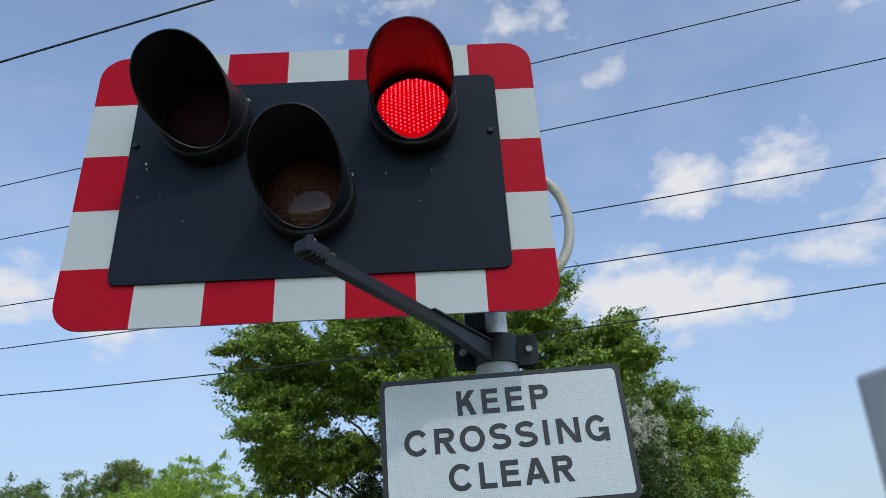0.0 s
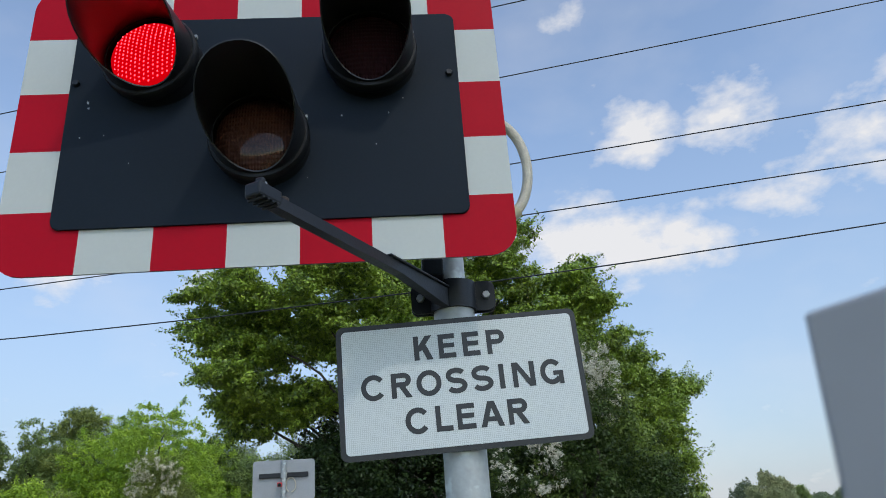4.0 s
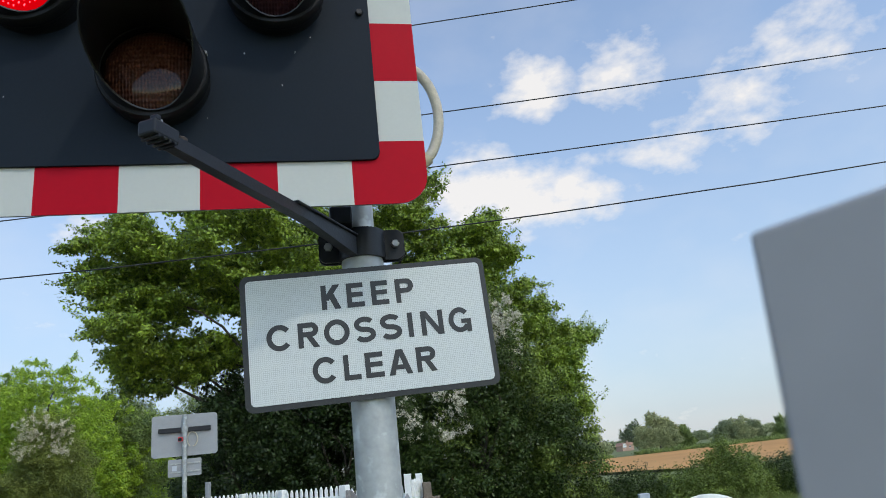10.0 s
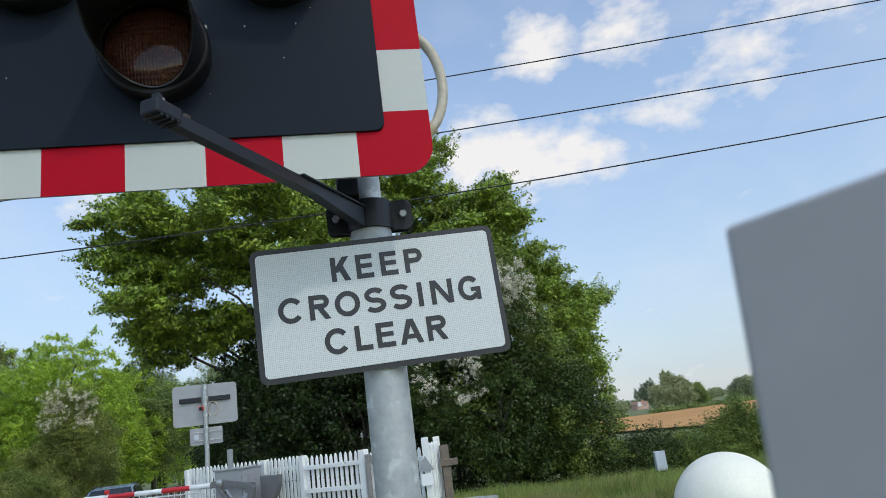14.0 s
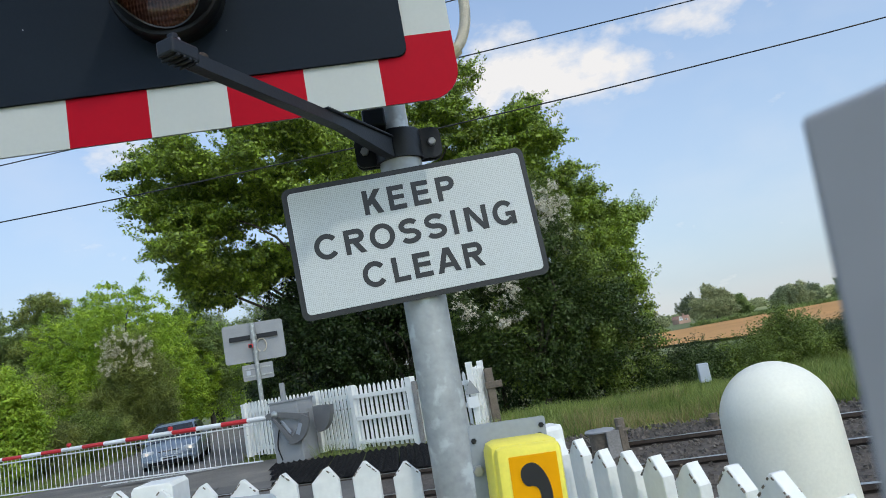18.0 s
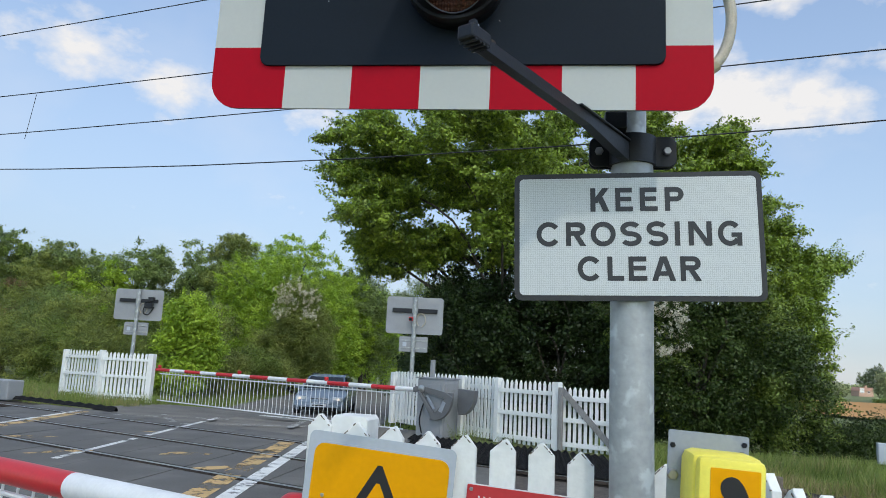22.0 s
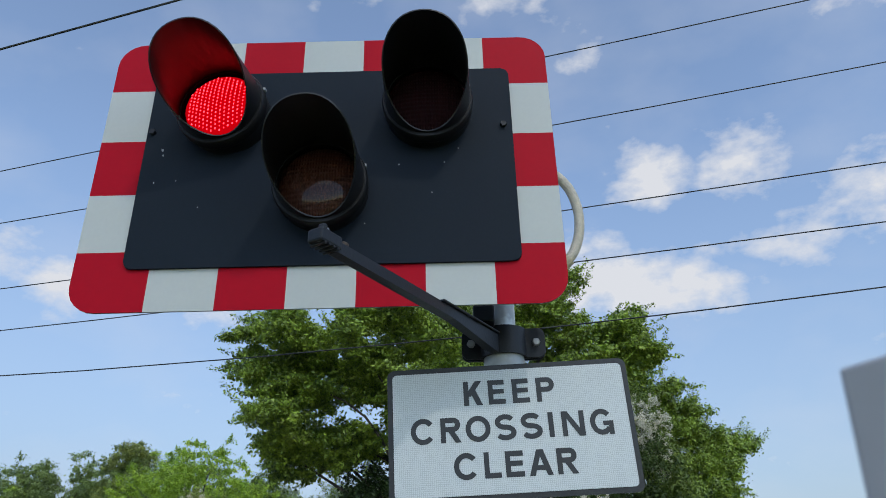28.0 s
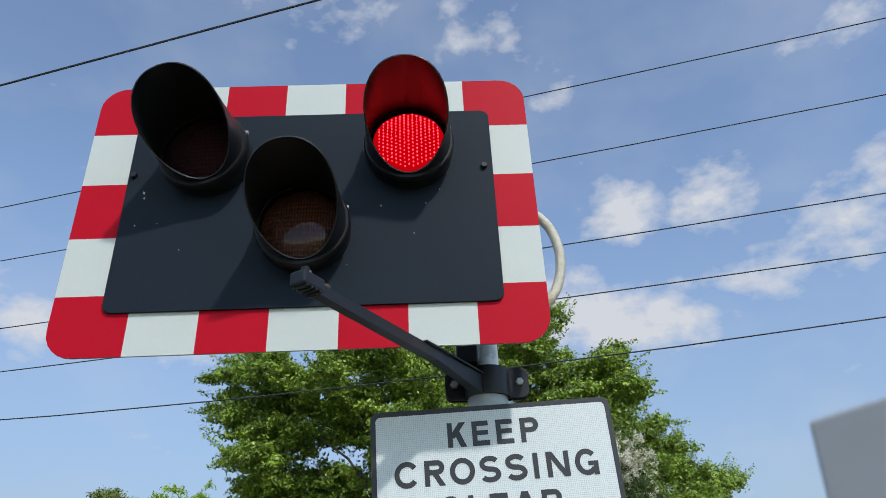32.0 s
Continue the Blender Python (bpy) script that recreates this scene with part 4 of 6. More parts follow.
def fence(name, p0, p1, top, count, w, label, posts=(), base=None, rails=(0.25, 0.8), thick=0.02, point=0.05, rail_side=1, group="white picket fences", set_back=0.0, worn=False):
    """A run of pickets on rails between two points on the ground."""
    p0, p1 = Vector((*p0, 0)), Vector((*p1, 0))
    base = ROAD_Z if base is None else base
    d = p1 - p0
    turn = Matrix.Rotation(math.atan2(d.y, d.x), 4, "Z")
    ob = empty(name, Matrix.Translation((p0.x, p0.y, base)) @ turn, label, "fence", group)
    n = d.length
    top0, top1 = top if isinstance(top, tuple) else (top, top)
    kinds = [picket_mesh("picket", w, (top0 + top1) / 2 - base, thick, point, c % 3, worn) for c in range(7 if worn else 3)]
    for k in range(count):
        f = (k + 0.5) / count
        z = top0 + (top1 - top0) * f - (top0 + top1) / 2 + random.uniform(-0.008, 0.008)
        share("picket", kinds[k % len(kinds)], ob, Matrix.Translation((n * f, random.uniform(-0.003, 0.003), 0.03 + z)) @ Matrix.Rotation(radians(random.uniform(-0.25, 0.25)), 4, "Y"))
    for f in rails:
        h = (top0 + top1) / 2 - base
        part("fence_rail", box((n, 0.04, 0.075), (n / 2, rail_side * (thick / 2 + 0.021), h * f), 0.004), M["white_paint"], ob)
    for f, hh, ww in posts:
        part("fence_post", prism([(-ww / 2, 0), (ww / 2, 0), (ww / 2, hh - 0.012), (ww * 0.42, hh), (-ww * 0.42, hh), (-ww / 2, hh - 0.012)], ww, y=-ww / 2, bevel=0.004), M["white_paint"], ob, "", Matrix.Translation((n * f, set_back, 0)))
    return ob


# near fence behind the post, and the run that turns towards the viewer
fence("picket_fence", (-0.946, 0.243), (0.264, 0.141), (1.266, 1.192), 11, 0.073, "white picket fence, chipped at the points, beside the signal post", ((0.115, 1.148, 0.115),), rails=(0.3, 0.72), point=0.036, set_back=0.062, worn=True)
fence("picket_fence", (0.255, 0.077), (0.518, -1.24), (1.213, 1.197), 12, 0.073, "white painted picket fence running along the verge by the tracks", ((-0.03, 1.118, 0.085),), rails=(0.3, 0.72), thick=0.024, point=0.036, worn=True)

# yellow notice on the fence
notice = empty("warning_notice", pose(-0.704, 0.192, 1.0, 0, 4.0, -4.8), "amber notice with a black triangle screwed to the picket fence", "sign")
part("plate", prism(rounded(-0.228, 0.220, -0.30, 0.240, 0.02), 0.003), M["sheet_grey"], notice, "pale grey plate")
part("amber_face", prism(rounded(-0.206, 0.204, -0.28, 0.207, 0.03), 0.002, y=-0.003), M["amber_sheet"], notice, "amber face")


def band(points, w, y, name, mat, parent, label=""):
    """A closed flat stroke of even width."""
    bm = bmesh.new()
    pts = [Vector((p[0], 0, p[1])) for p in points]
    mid = sum(pts, Vector()) / len(pts)
    inner = [p + (mid - p).normalized() * w for p in pts]
    a = [bm.verts.new((p.x, y, p.z)) for p in pts]
    b = [bm.verts.new((p.x, y, p.z)) for p in inner]
    for k in range(len(pts)):
        bm.faces.new((a[k], a[(k + 1) % len(pts)], b[(k + 1) % len(pts)], b[k]))
    return part(name, bm, mat, parent, label)


band([(-0.007, 0.166), (0.007, 0.166), (0.163, -0.122), (0.156, -0.134), (-0.156, -0.134), (-0.163, -0.122)], 0.05, -0.0038, "triangle", M["ink"], notice, "black warning triangle")
for u, v in ((-0.165, 0.06), (0.17, 0.055), (-0.165, -0.2), (0.165, -0.2)):
    part("screw", bolt_mesh(0.006, 0.003), M["steel"], notice, "", Matrix.Translation((u, -0.003, v)) @ TO_FRONT)
red_sign = empty("warning_sign", pose(-0.283, 0.164, 0.965, 0, 3.0, -4.8), "red warning sign with white lettering, screwed to the picket fence", "sign")
part("plate", prism(rounded(-0.165, 0.165, -0.22, 0.165, 0.004), 0.003), M["sign_white"], red_sign)
part("red_face", prism(rounded(-0.162, 0.162, 0.03, 0.162, 0.003), 0.002, y=-0.003), M["sign_red"], red_sign, "red face")
words("Warning", 0.034, 0.13, M["sign_white"], red_sign, (-0.065, -0.0042, 0.117))
for k in range(3):
    part("text_bar", box((0.24 - 0.05 * k, 0.001, 0.014), (0, -0.0008, -0.02 - 0.05 * k)), M["ink"], red_sign, "black line of small lettering")
part("screw", bolt_mesh(0.006, 0.003), M["steel"], red_sign, "", Matrix.Translation((-0.15, -0.003, 0.15)) @ TO_FRONT)

# telephone on its plate
def rounder(ring):
    """Cuts the corners of a closed outline."""
    out = []
    for (a, b), (c, d) in zip(ring, ring[1:] + ring[:1]):
        out += [(0.75 * a + 0.25 * c, 0.75 * b + 0.25 * d), (0.25 * a + 0.75 * c, 0.25 * b + 0.75 * d)]
    return out


phone = empty("crossing_telephone", pose(0.026, -0.410, 0.142, 0, 2.8, 0), "yellow emergency telephone box on a grey back plate and post", "telephone")
part("stand", tube([(0, 0.04, 0.0), (0, 0.04, 1.1)], 0.03, 16), M["galv"], phone, "grey steel stand")
part("back_plate", prism(rounded(-0.075, 0.075, 0.75, 1.212, 0.004), 0.006), M["plate_grey"], phone, "pale grey steel back plate")
for u, v in ((-0.067, 1.183), (0.066, 1.196), (0.061, 1.178)):
    part("bolt", bolt_mesh(0.0055, 0.005), M["black_metal"], phone, "", Matrix.Translation((u, 0.0, v)) @ TO_FRONT)
part("nut", bolt_mesh(0.011, 0.012), M["steel"], phone, "bright hexagon nut", Matrix.Translation((-0.066, 0.0, 1.128)) @ TO_FRONT)
pbox = part("box", box((0.130, 0.10, 0.30), (0.012, -0.05, 1.033), 0.018), M["yellow"], phone, "yellow moulded box", smooth=True)
part("lid", box((0.118, 0.032, 0.290), (0.015, -0.105, 1.033), 0.012), M["yellow"], pbox, "yellow door of the box", smooth=True)
part("label", prism(rounded(-0.023, 0.062, 0.93, 1.161, 0.002), 0.002, y=-0.1222), M["amber_sheet"], pbox, "amber label")
hs = [(-0.5, 0.62), (-0.2, 0.78), (0.12, 0.74), (0.42, 0.42), (0.55, 0.0), (0.5, -0.45), (0.3, -0.75), (-0.05, -0.82), (-0.2, -0.6), (-0.02, -0.5), (0.1, -0.3), (0.12, 0.05), (-0.05, 0.2), (-0.3, 0.18), (-0.48, 0.32)]
part("handset_symbol", prism([(0.019 + 0.050 * a, 1.096 + 0.068 * b) for a, b in rounder(rounder(hs))], 0.0012, y=-0.1236), M["ink"], pbox, "black telephone handset symbol")

# white detector dome beyond the fence
dome = empty("detector_dome", pose(1.40, 1.06, 0.122), "smooth white rounded detector housing standing beside the track", "detector")
prof = [(0.0, 0.0), (0.235, 0.0), (0.232, 0.55)] + [(0.225 * math.cos(a), 0.89 + 0.23 * math.sin(a)) for a in (math.pi / 2 * k / 12 for k in range(12))] + [(0, 1.12)]
part("shell", lathe(prof, 64), M["dome"], dome, smooth=True)
part("base_ring", lathe([(0.236, 0.0), (0.26, 0.0), (0.26, 0.05), (0.236, 0.06)], 48), M["grey_paint"], dome, "grey base ring")
for a in (220, 250, 285, 310):
    part("screw", bolt_mesh(0.007, 0.004), M["steel"], dome, "", Matrix.Translation((0.233 * math.cos(radians(a)), 0.233 * math.sin(radians(a)), 0.40)) @ Matrix.Rotation(radians(a), 4, "Z") @ Matrix.Rotation(radians(90), 4, "Y"))


# ---- barriers ----
def boom(name, p0, p1, r0, r1, bands, label, skirt=None, lamps=(), first=1):
    """A red and white barrier arm from its pivot p0 to its tip p1, with a hanging mesh of rods."""
    p0, p1 = Vector(p0), Vector(p1)
    d = p1 - p0
    ob = empty(name, Matrix.Translation(p0) @ d.to_track_quat("X", "Z").to_matrix().to_4x4(), label, "barrier", "barrier arms")
    n, step = d.length, d.length / bands
    for k in range(bands):
        r = lambda s: r0 + (r1 - r0) * s / n
        bm = tube([(k * step, 0, 0), ((k + 1) * step, 0, 0)], [r(k * step), r((k + 1) * step)], 20)
        red = k % 2 == first
        part("red_band" if red else "white_band", bm, M["boom_red" if red else "boom_white"], ob, smooth=True)
    for s in lamps:
        lampo = part("boom_lamp", lathe([(0, 0), (0.03, 0), (0.03, 0.02), (0.05, 0.03), (0.05, 0.075), (0.03, 0.09), (0, 0.09)], 16), M["boom_red"], ob, "small red lamp", Matrix.Translation((s, 0, r0 * 0.8)), True)
        part("lamp_bracket", box((0.03, 0.05, 0.03), (0, 0, 0.0), 0.004), M["black_metal"], lampo)
    if not first:
        part("pivot_stand", box((0.10, 0.10, p0.z - 0.12), (0.05, 0, -(p0.z - 0.12) / 2), 0.01), M["black_metal"], ob, "black pivot stand")
    if skirt:
        low, gap, a, b = skirt
        count = int((b - a) / gap)
        rod = tube([(0, 0, 0), (0, 0, -low)], 0.0066, 6)
        rm = bpy.data.meshes.new("rod")
        rod.to_mesh(rm)
        rod.free()
        rm.materials.append(M["boom_white"])
        for k in range(count):
            share("rod", rm, ob, Matrix.Translation((a + gap * (k + 0.5), 0, 0)))
        for zz in (-low, -0.10):
            part("skirt_rail", tube([(a, 0, zz), (b, 0, zz)], 0.014, 8), M["boom_white"], ob)
    return ob


PIV = Vector((-2.55, 12.25, 0.99))
boom("road_barrier", PIV, (-10.5, 16.2, 1.04), 0.048, 0.042, 14, "lowered red and white barrier with a skirt of white rods", (0.80, 0.135, 0.4, 8.7), (2.6, 5.5, 8.75))
boom("road_barrier", (-0.64, 0.42, 0.85), (-7.13, 3.15, 0.90), 0.062, 0.05, 8, "lowered red and white barrier arm close behind the near fence", (0.66, 0.13, 0.3, 6.6), (0.48,), 0)

# barrier machines
def machine(p, turn, label):
    ob = empty("barrier_machine", Matrix.Translation(p) @ Matrix.Rotation(turn, 4, "Z"), label, "barrier machine", "barrier machines")
    part("cabinet", box((0.62, 0.52, 1.08), (0.05, 0, 0.54), 0.015), M["grey_paint"], ob, "grey steel cabinet")
    part("cabinet_door", box((0.02, 0.44, 0.9), (0.368, 0, 0.56), 0.006), M["grey_paint"], ob)
    part("top_cap", box((0.66, 0.56, 0.03), (0.05, 0, 1.095), 0.008), M["grey_paint"], ob)
    part("vent_post", box((0.08, 0.08, 0.46), (-0.36, 0.36, 1.22), 0.01), M["grey_paint"], ob, "slim grey box behind")
    armp = part("counterweight_arm", prism([(-0.32, 0.03), (-0.26, 0.07), (0.02, 0.06), (0.46, -0.02), (0.62, -0.02), (0.62, -0.12), (0.40, -0.12), (0.0, -0.03), (-0.30, -0.05)], 0.04, y=-0.34, bevel=0.006), M["machine_grey"], ob, "grey cast arm", Matrix.Translation((0, 0, 0.86)))
    part("link", prism([(-0.18, -0.02), (-0.09, -0.05), (0.26, -0.44), (0.20, -0.54)], 0.05, y=-0.38, bevel=0.008), M["machine_grey"], armp, "slanting link")
    part("link", prism([(0.02, -0.10), (0.06, -0.09), (0.24, -0.32), (0.20, -0.35)], 0.03, y=-0.37, bevel=0.004), M["plate_grey"], armp, "pale inner link")
    q = [(0.24 + 0.40 * math.cos(radians(a)), -0.12 + 0.42 * math.sin(radians(a))) for a in range(-105, 15, 12)]
    part("quadrant", prism(q + [(0.50, -0.02), (0.44, -0.22), (0.30, -0.36)], 0.06, y=-0.39, bevel=0.01), M["machine_grey"], armp, "grey quadrant plate")
    part("slot", prism([(0.34, -0.36), (0.44, -0.17), (0.51, -0.20), (0.42, -0.39)], 0.005, y=-0.394), M["plate_grey"], armp, "pale slot in the quadrant")
    w = [(0.58 + 0.31 * math.cos(radians(a)), -0.02 + 0.40 * math.sin(radians(a))) for a in range(-95, 8, 8)]
    part("counterweight", prism(w + [(0.90, 0.04), (0.52, 0.06), (0.52, -0.26)], 0.14, y=-0.10, bevel=0.014), M["machine_grey"], ob, "dark grey quarter-round counterweight", Matrix.Translation((0.05, 0, 0.86)))
    part("side_door", box((0.30, 0.012, 0.92), (0.16, -0.266, 0.52), 0.004), M["grey_paint"], ob, "paler side panel of the cabinet")
    part("pivot", lathe([(0, 0), (0.07, 0), (0.07, 0.03), (0.03, 0.05), (0, 0.05)], 20), M["steel"], ob, "", Matrix.Translation((-0.1, -0.33, 0.89)) @ TO_FRONT, True)
    part("cable", tube(smooth_line([(-0.02, -0.28, 0.75), (-0.1, -0.29, 0.55), (-0.16, -0.285, 0.3), (-0.1, -0.28, 0.05)], 5), 0.012, 8), M["black"], ob, "black cable")
    return ob


machine((-2.20, 11.92, ROAD_Z), radians(-27), "grey barrier machine with counterweight, beside the far fence")

# ---- far fences ----
FA = "weathered white picket fence across the line, beside the barrier"
fence("picket_fence", (-13.78, 16.97), (-12.17, 16.25), 1.44, 12, 0.072, FA, ((0.0, 1.32, 0.12), (1.0, 1.35, 0.13)), rails=(0.12, 0.52, 0.88), rail_side=-1)
fence("picket_fence", (-12.10, 16.25), (-10.65, 16.18), 1.42, 12, 0.072, FA, ((1.0, 1.30, 0.16),), rails=(0.12, 0.52, 0.88), rail_side=-1)
fence("picket_fence", (-3.55, 14.4), (-1.72, 12.3), 1.30, 20, 0.072, FA, ((0.0, 1.15, 0.12), (1.0, 1.17, 0.12)), rails=(0.15, 0.85), rail_side=1)
fence("picket_fence", (-3.35, 16.9), (-3.55, 14.4), 1.28, 18, 0.072, FA, ((0.0, 1.15, 0.12),), rails=(0.15, 0.85), rail_side=1)
fence("picket_fence", (-1.68, 12.25), (-0.96, 11.47), 1.30, 10, 0.066, FA, ((1.0, 1.17, 0.11),), rails=(0.15, 0.85), rail_side=1)
fence("picket_fence", (-0.92, 11.42), (0.10, 10.60), 1.27, 12, 0.058, FA, ((1.0, 1.15, 0.13),), rails=(0.12, 0.5, 0.85), rail_side=-1)
gate = fence("picket_gate", (0.18, 10.55), (1.22, 10.0), 1.20, 12, 0.056, "white picket gate with a bare wooden brace and post", (), rails=(0.12, 0.5, 0.85), rail_side=-1, group="")
part("brace", box((1.45, 0.03, 0.10), (0.55, -0.055, 0.52), 0.004, m=Matrix.Rotation(radians(44), 4, "Y")), M["grey_timber"], gate, "bare grey timber brace")
part("gate_post", box((0.07, 0.06, 1.05), (0.02, -0.08, 0.54), 0.006), M["grey_timber"], gate, "bare grey timber post")
fence("picket_fence", (1.10, 9.95), (1.40, 10.9), 1.24, 8, 0.072, FA, ((0.0, 1.22, 0.10), (1.0, 1.2, 0.10)), rails=(0.15, 0.85), rail_side=1)
wp = empty("timber_post", pose(1.50, 10.75, ROAD_Z - 0.1), "dark weathered timber post behind the gate", "post")
part("shaft", box((0.14, 0.14, 1.15), (0, 0, 0.57), 0.01), M["wood"], wp)
part("board", box((0.3, 0.04, 0.12), (0.05, -0.09, 0.85), 0.01), M["wood"], wp)
tri = empty("hazard_plate", pose(1.06, 9.84, 0.85), "small grey triangular plate on the gate post", "sign")
part("plate", prism([(-0.13, 0), (0.13, 0), (0, 0.24)], 0.004), M["board_back"], tri)
part("tail", prism([(-0.09, -0.22), (0.09, -0.22), (0.09, -0.04), (-0.09, -0.04)], 0.004), M["sign_white"], tri)


# ---- the two signals across the line, seen from behind ----
def far_signal(p, turn, zc, extra):
    ob = empty("crossing_signal", Matrix.Translation(p) @ Matrix.Rotation(turn, 4, "Z"), "grey back of a signal board and small sign on a post", "signal", "signals across the line")
    part("post", tube([(0, 0, 0), (0, 0, zc + 0.42 - p[2])], 0.05, 16), M["galv"], ob, smooth=True)
    h = zc - p[2]
    part("backboard", prism(rounded(-0.66, 0.66, h - 0.43, h + 0.43, 0.07), 0.006, y=0.07), M["board_back"], ob, "bare grey back of the board")
    part("bracket_bar", box((1.05, 0.06, 0.10), (0, 0.035, h + 0.11), 0.01), M["black_metal"], ob, "black bracket bar")
    part("bracket_clamp", lathe([(0.052, -0.06), (0.07, -0.06), (0.07, 0.06), (0.052, 0.06)], 16), M["galv"], ob, "", Matrix.Translation((0, 0, h + 0.11)))
    ring = [(0.15 + 0.105 * math.cos(a), 0.03, h - 0.10 + 0.15 * math.sin(a)) for a in (2 * math.pi * k / 20 - 1.4 for k in range(19))]
    part("cable_hose", tube(ring, 0.013, 8), M["hose"], ob, "pale cable loop")
    part("small_sign", prism(rounded(-0.33, 0.33, h - 0.84, h - 0.49, 0.02), 0.004, y=0.06), M["board_back"], ob, "grey back of a small sign")
    for zz in (-0.58, -0.75):
        part("channel", box((0.6, 0.02, 0.03), (0, 0.052, h + zz), 0.003), M["galv"], ob)
    part("sticker", prism(rounded(-0.25, -0.16, h - 0.72, h - 0.62, 0.004), 0.002, y=0.057), M["sheet_grey"], ob, "small pale sticker")
    if extra:
        part("junction_box", box((0.16, 0.12, 0.12), (0.36, 0.0, h + 0.16), 0.01), M["black_metal"], ob, "black box")
        part("junction_box", box((0.22, 0.12, 0.14), (0.30, 0.0, h - 0.02), 0.01), M["black_metal"], ob, "black box")
        part("cable", tube(smooth_line([(0.2, 0.02, h + 0.05), (0.16, 0.0, h - 0.2), (0.3, 0.0, h - 0.27), (0.44, 0.02, h - 0.05)], 5), 0.014, 8), M["black"], ob, "black cable")
    else:
        part("red_box", box((0.10, 0.09, 0.09), (-0.08, -0.08, h - 0.09), 0.015), M["sign_red"], ob, "small red sounder with a black mouth")
        part("sounder_mouth", lathe([(0, 0), (0.032, 0), (0.038, 0.02), (0.03, 0.02), (0.026, 0.006), (0, 0.006)], 16), M["black"], ob, "", Matrix.Translation((-0.085, -0.125, h - 0.10)) @ TO_FRONT)
    return ob


far_signal((-11.30, 16.25, ROAD_Z - 0.02), radians(10), 2.79, True)
far_signal((-3.10, 14.15, ROAD_Z), radians(8), 2.62, False)


# ---- car waiting at the far barrier ----
def car():
    ob = empty("car", pose(-7.45, 21.2, -0.36, 0, 0, 10), "silver-blue estate car waiting behind the barrier with its headlamps on", "car")
    secs = ((0.0, 0.80, 0.30, 0.62), (0.06, 0.86, 0.24, 0.70), (0.35, 0.91, 0.22, 0.82), (1.15, 0.93, 0.22, 0.93), (1.45, 0.93, 0.22, 0.96), (3.6, 0.93, 0.22, 1.0), (4.55, 0.90, 0.26, 0.98), (4.75, 0.84, 0.32, 0.90))
    bm = bmesh.new()
    rings = []
    for y, w, lo, hi in secs:
        prof = [(-w * 0.9, lo), (-w, lo + 0.12), (-w, hi - 0.22), (-w * 0.95, hi - 0.06), (-w * 0.75, hi), (0, hi + 0.03), (w * 0.75, hi), (w * 0.95, hi - 0.06), (w, hi - 0.22), (w, lo + 0.12), (w * 0.9, lo)]
        rings.append([bm.verts.new((u, y, v)) for u, v in prof])
    for a, b in zip(rings, rings[1:]):
        for k in range(len(a)):
            bm.faces.new((a[k], a[(k + 1) % len(a)], b[(k + 1) % len(a)], b[k]))
    bm.faces.new(rings[0]), bm.faces.new(rings[-1])
    part("body", bm, M["car_paint"], ob, "silver-blue painted body", smooth=True)
    bm = bmesh.new()
    rings = []
    for y, w, lo, hi in ((1.2, 0.78, 0.93, 0.96), (1.95, 0.66, 0.93, 1.47), (2.4, 0.66, 0.93, 1.53), (3.9, 0.64, 0.95, 1.50), (4.6, 0.70, 0.95, 1.05)):
        rings.append([bm.verts.new((u, y, v)) for u, v in ((-w - 0.12, lo), (-w, hi - 0.04), (-w * 0.8, hi), (w * 0.8, hi), (w, hi - 0.04), (w + 0.12, lo))])
    for a, b in zip(rings, rings[1:]):
        for k in range(5):
            bm.faces.new((a[k], a[k + 1], b[k + 1], b[k]))
    part("cabin", bm, M["car_paint"], ob, smooth=False)
    part("windscreen", quad_face([(-0.74, 1.235, 1.0), (0.74, 1.235, 1.0), (0.60, 1.90, 1.425), (-0.60, 1.90, 1.425)], (0, -0.012, 0.012)), M["car_glass"], ob, "dark windscreen")
    for s in (-1, 1):
        part("side_window", quad_face([(s * 0.845, 1.5, 0.99), (s * 0.835, 4.2, 1.0), (s * 0.70, 3.8, 1.42), (s * 0.70, 2.05, 1.42)], (s * 0.012, 0, 0)), M["car_glass"], ob, "dark side windows")
        part("headlight", box((0.34, 0.12, 0.17), (s * 0.62, 0.07, 0.66), 0.04), M["lamp_clear"], ob, "clear headlight")
        part("headlight_bulb", lathe([(0, 0), (0.05, 0), (0.04, 0.02), (0, 0.03)], 16), M["head_glow"], ob, "lit headlamp", Matrix.Translation((s * 0.66, 0.006, 0.66)) @ TO_FRONT)
        part("fog_lamp", lathe([(0, 0), (0.05, 0), (0.05, 0.02), (0, 0.03)], 16), M["lamp_clear"], ob, "", Matrix.Translation((s * 0.62, 0.05, 0.36)) @ TO_FRONT)
        part("mirror", box((0.22, 0.10, 0.14), (s * 1.02, 1.65, 1.02), 0.03), M["car_paint"], ob, "door mirror")
        part("roof_rail", tube([(s * 0.6, 2.1, 1.55), (s * 0.6, 3.8, 1.53)], 0.02, 8), M["black"], ob, "black roof rail")
        for y in (0.85, 3.7):
            wheel = part("tyre", lathe([(0.2, -0.1), (0.31, -0.1), (0.33, -0.06), (0.33, 0.06), (0.31, 0.1), (0.2, 0.1)], 32), M["tyre"], ob, "black tyre", Matrix.Translation((s * 0.83, y, 0.33)) @ Matrix.Rotation(radians(90), 4, "Y"), True)
            part("rim", lathe([(0, 0.06), (0.08, 0.08), (0.2, 0.06), (0.2, -0.06), (0, -0.06)], 24), M["chrome"], wheel, "bright alloy rim")
    part("grille", box((0.62, 0.05, 0.17), (0, 0.03, 0.60), 0.02), M["black"], ob, "black grille with a bright surround")
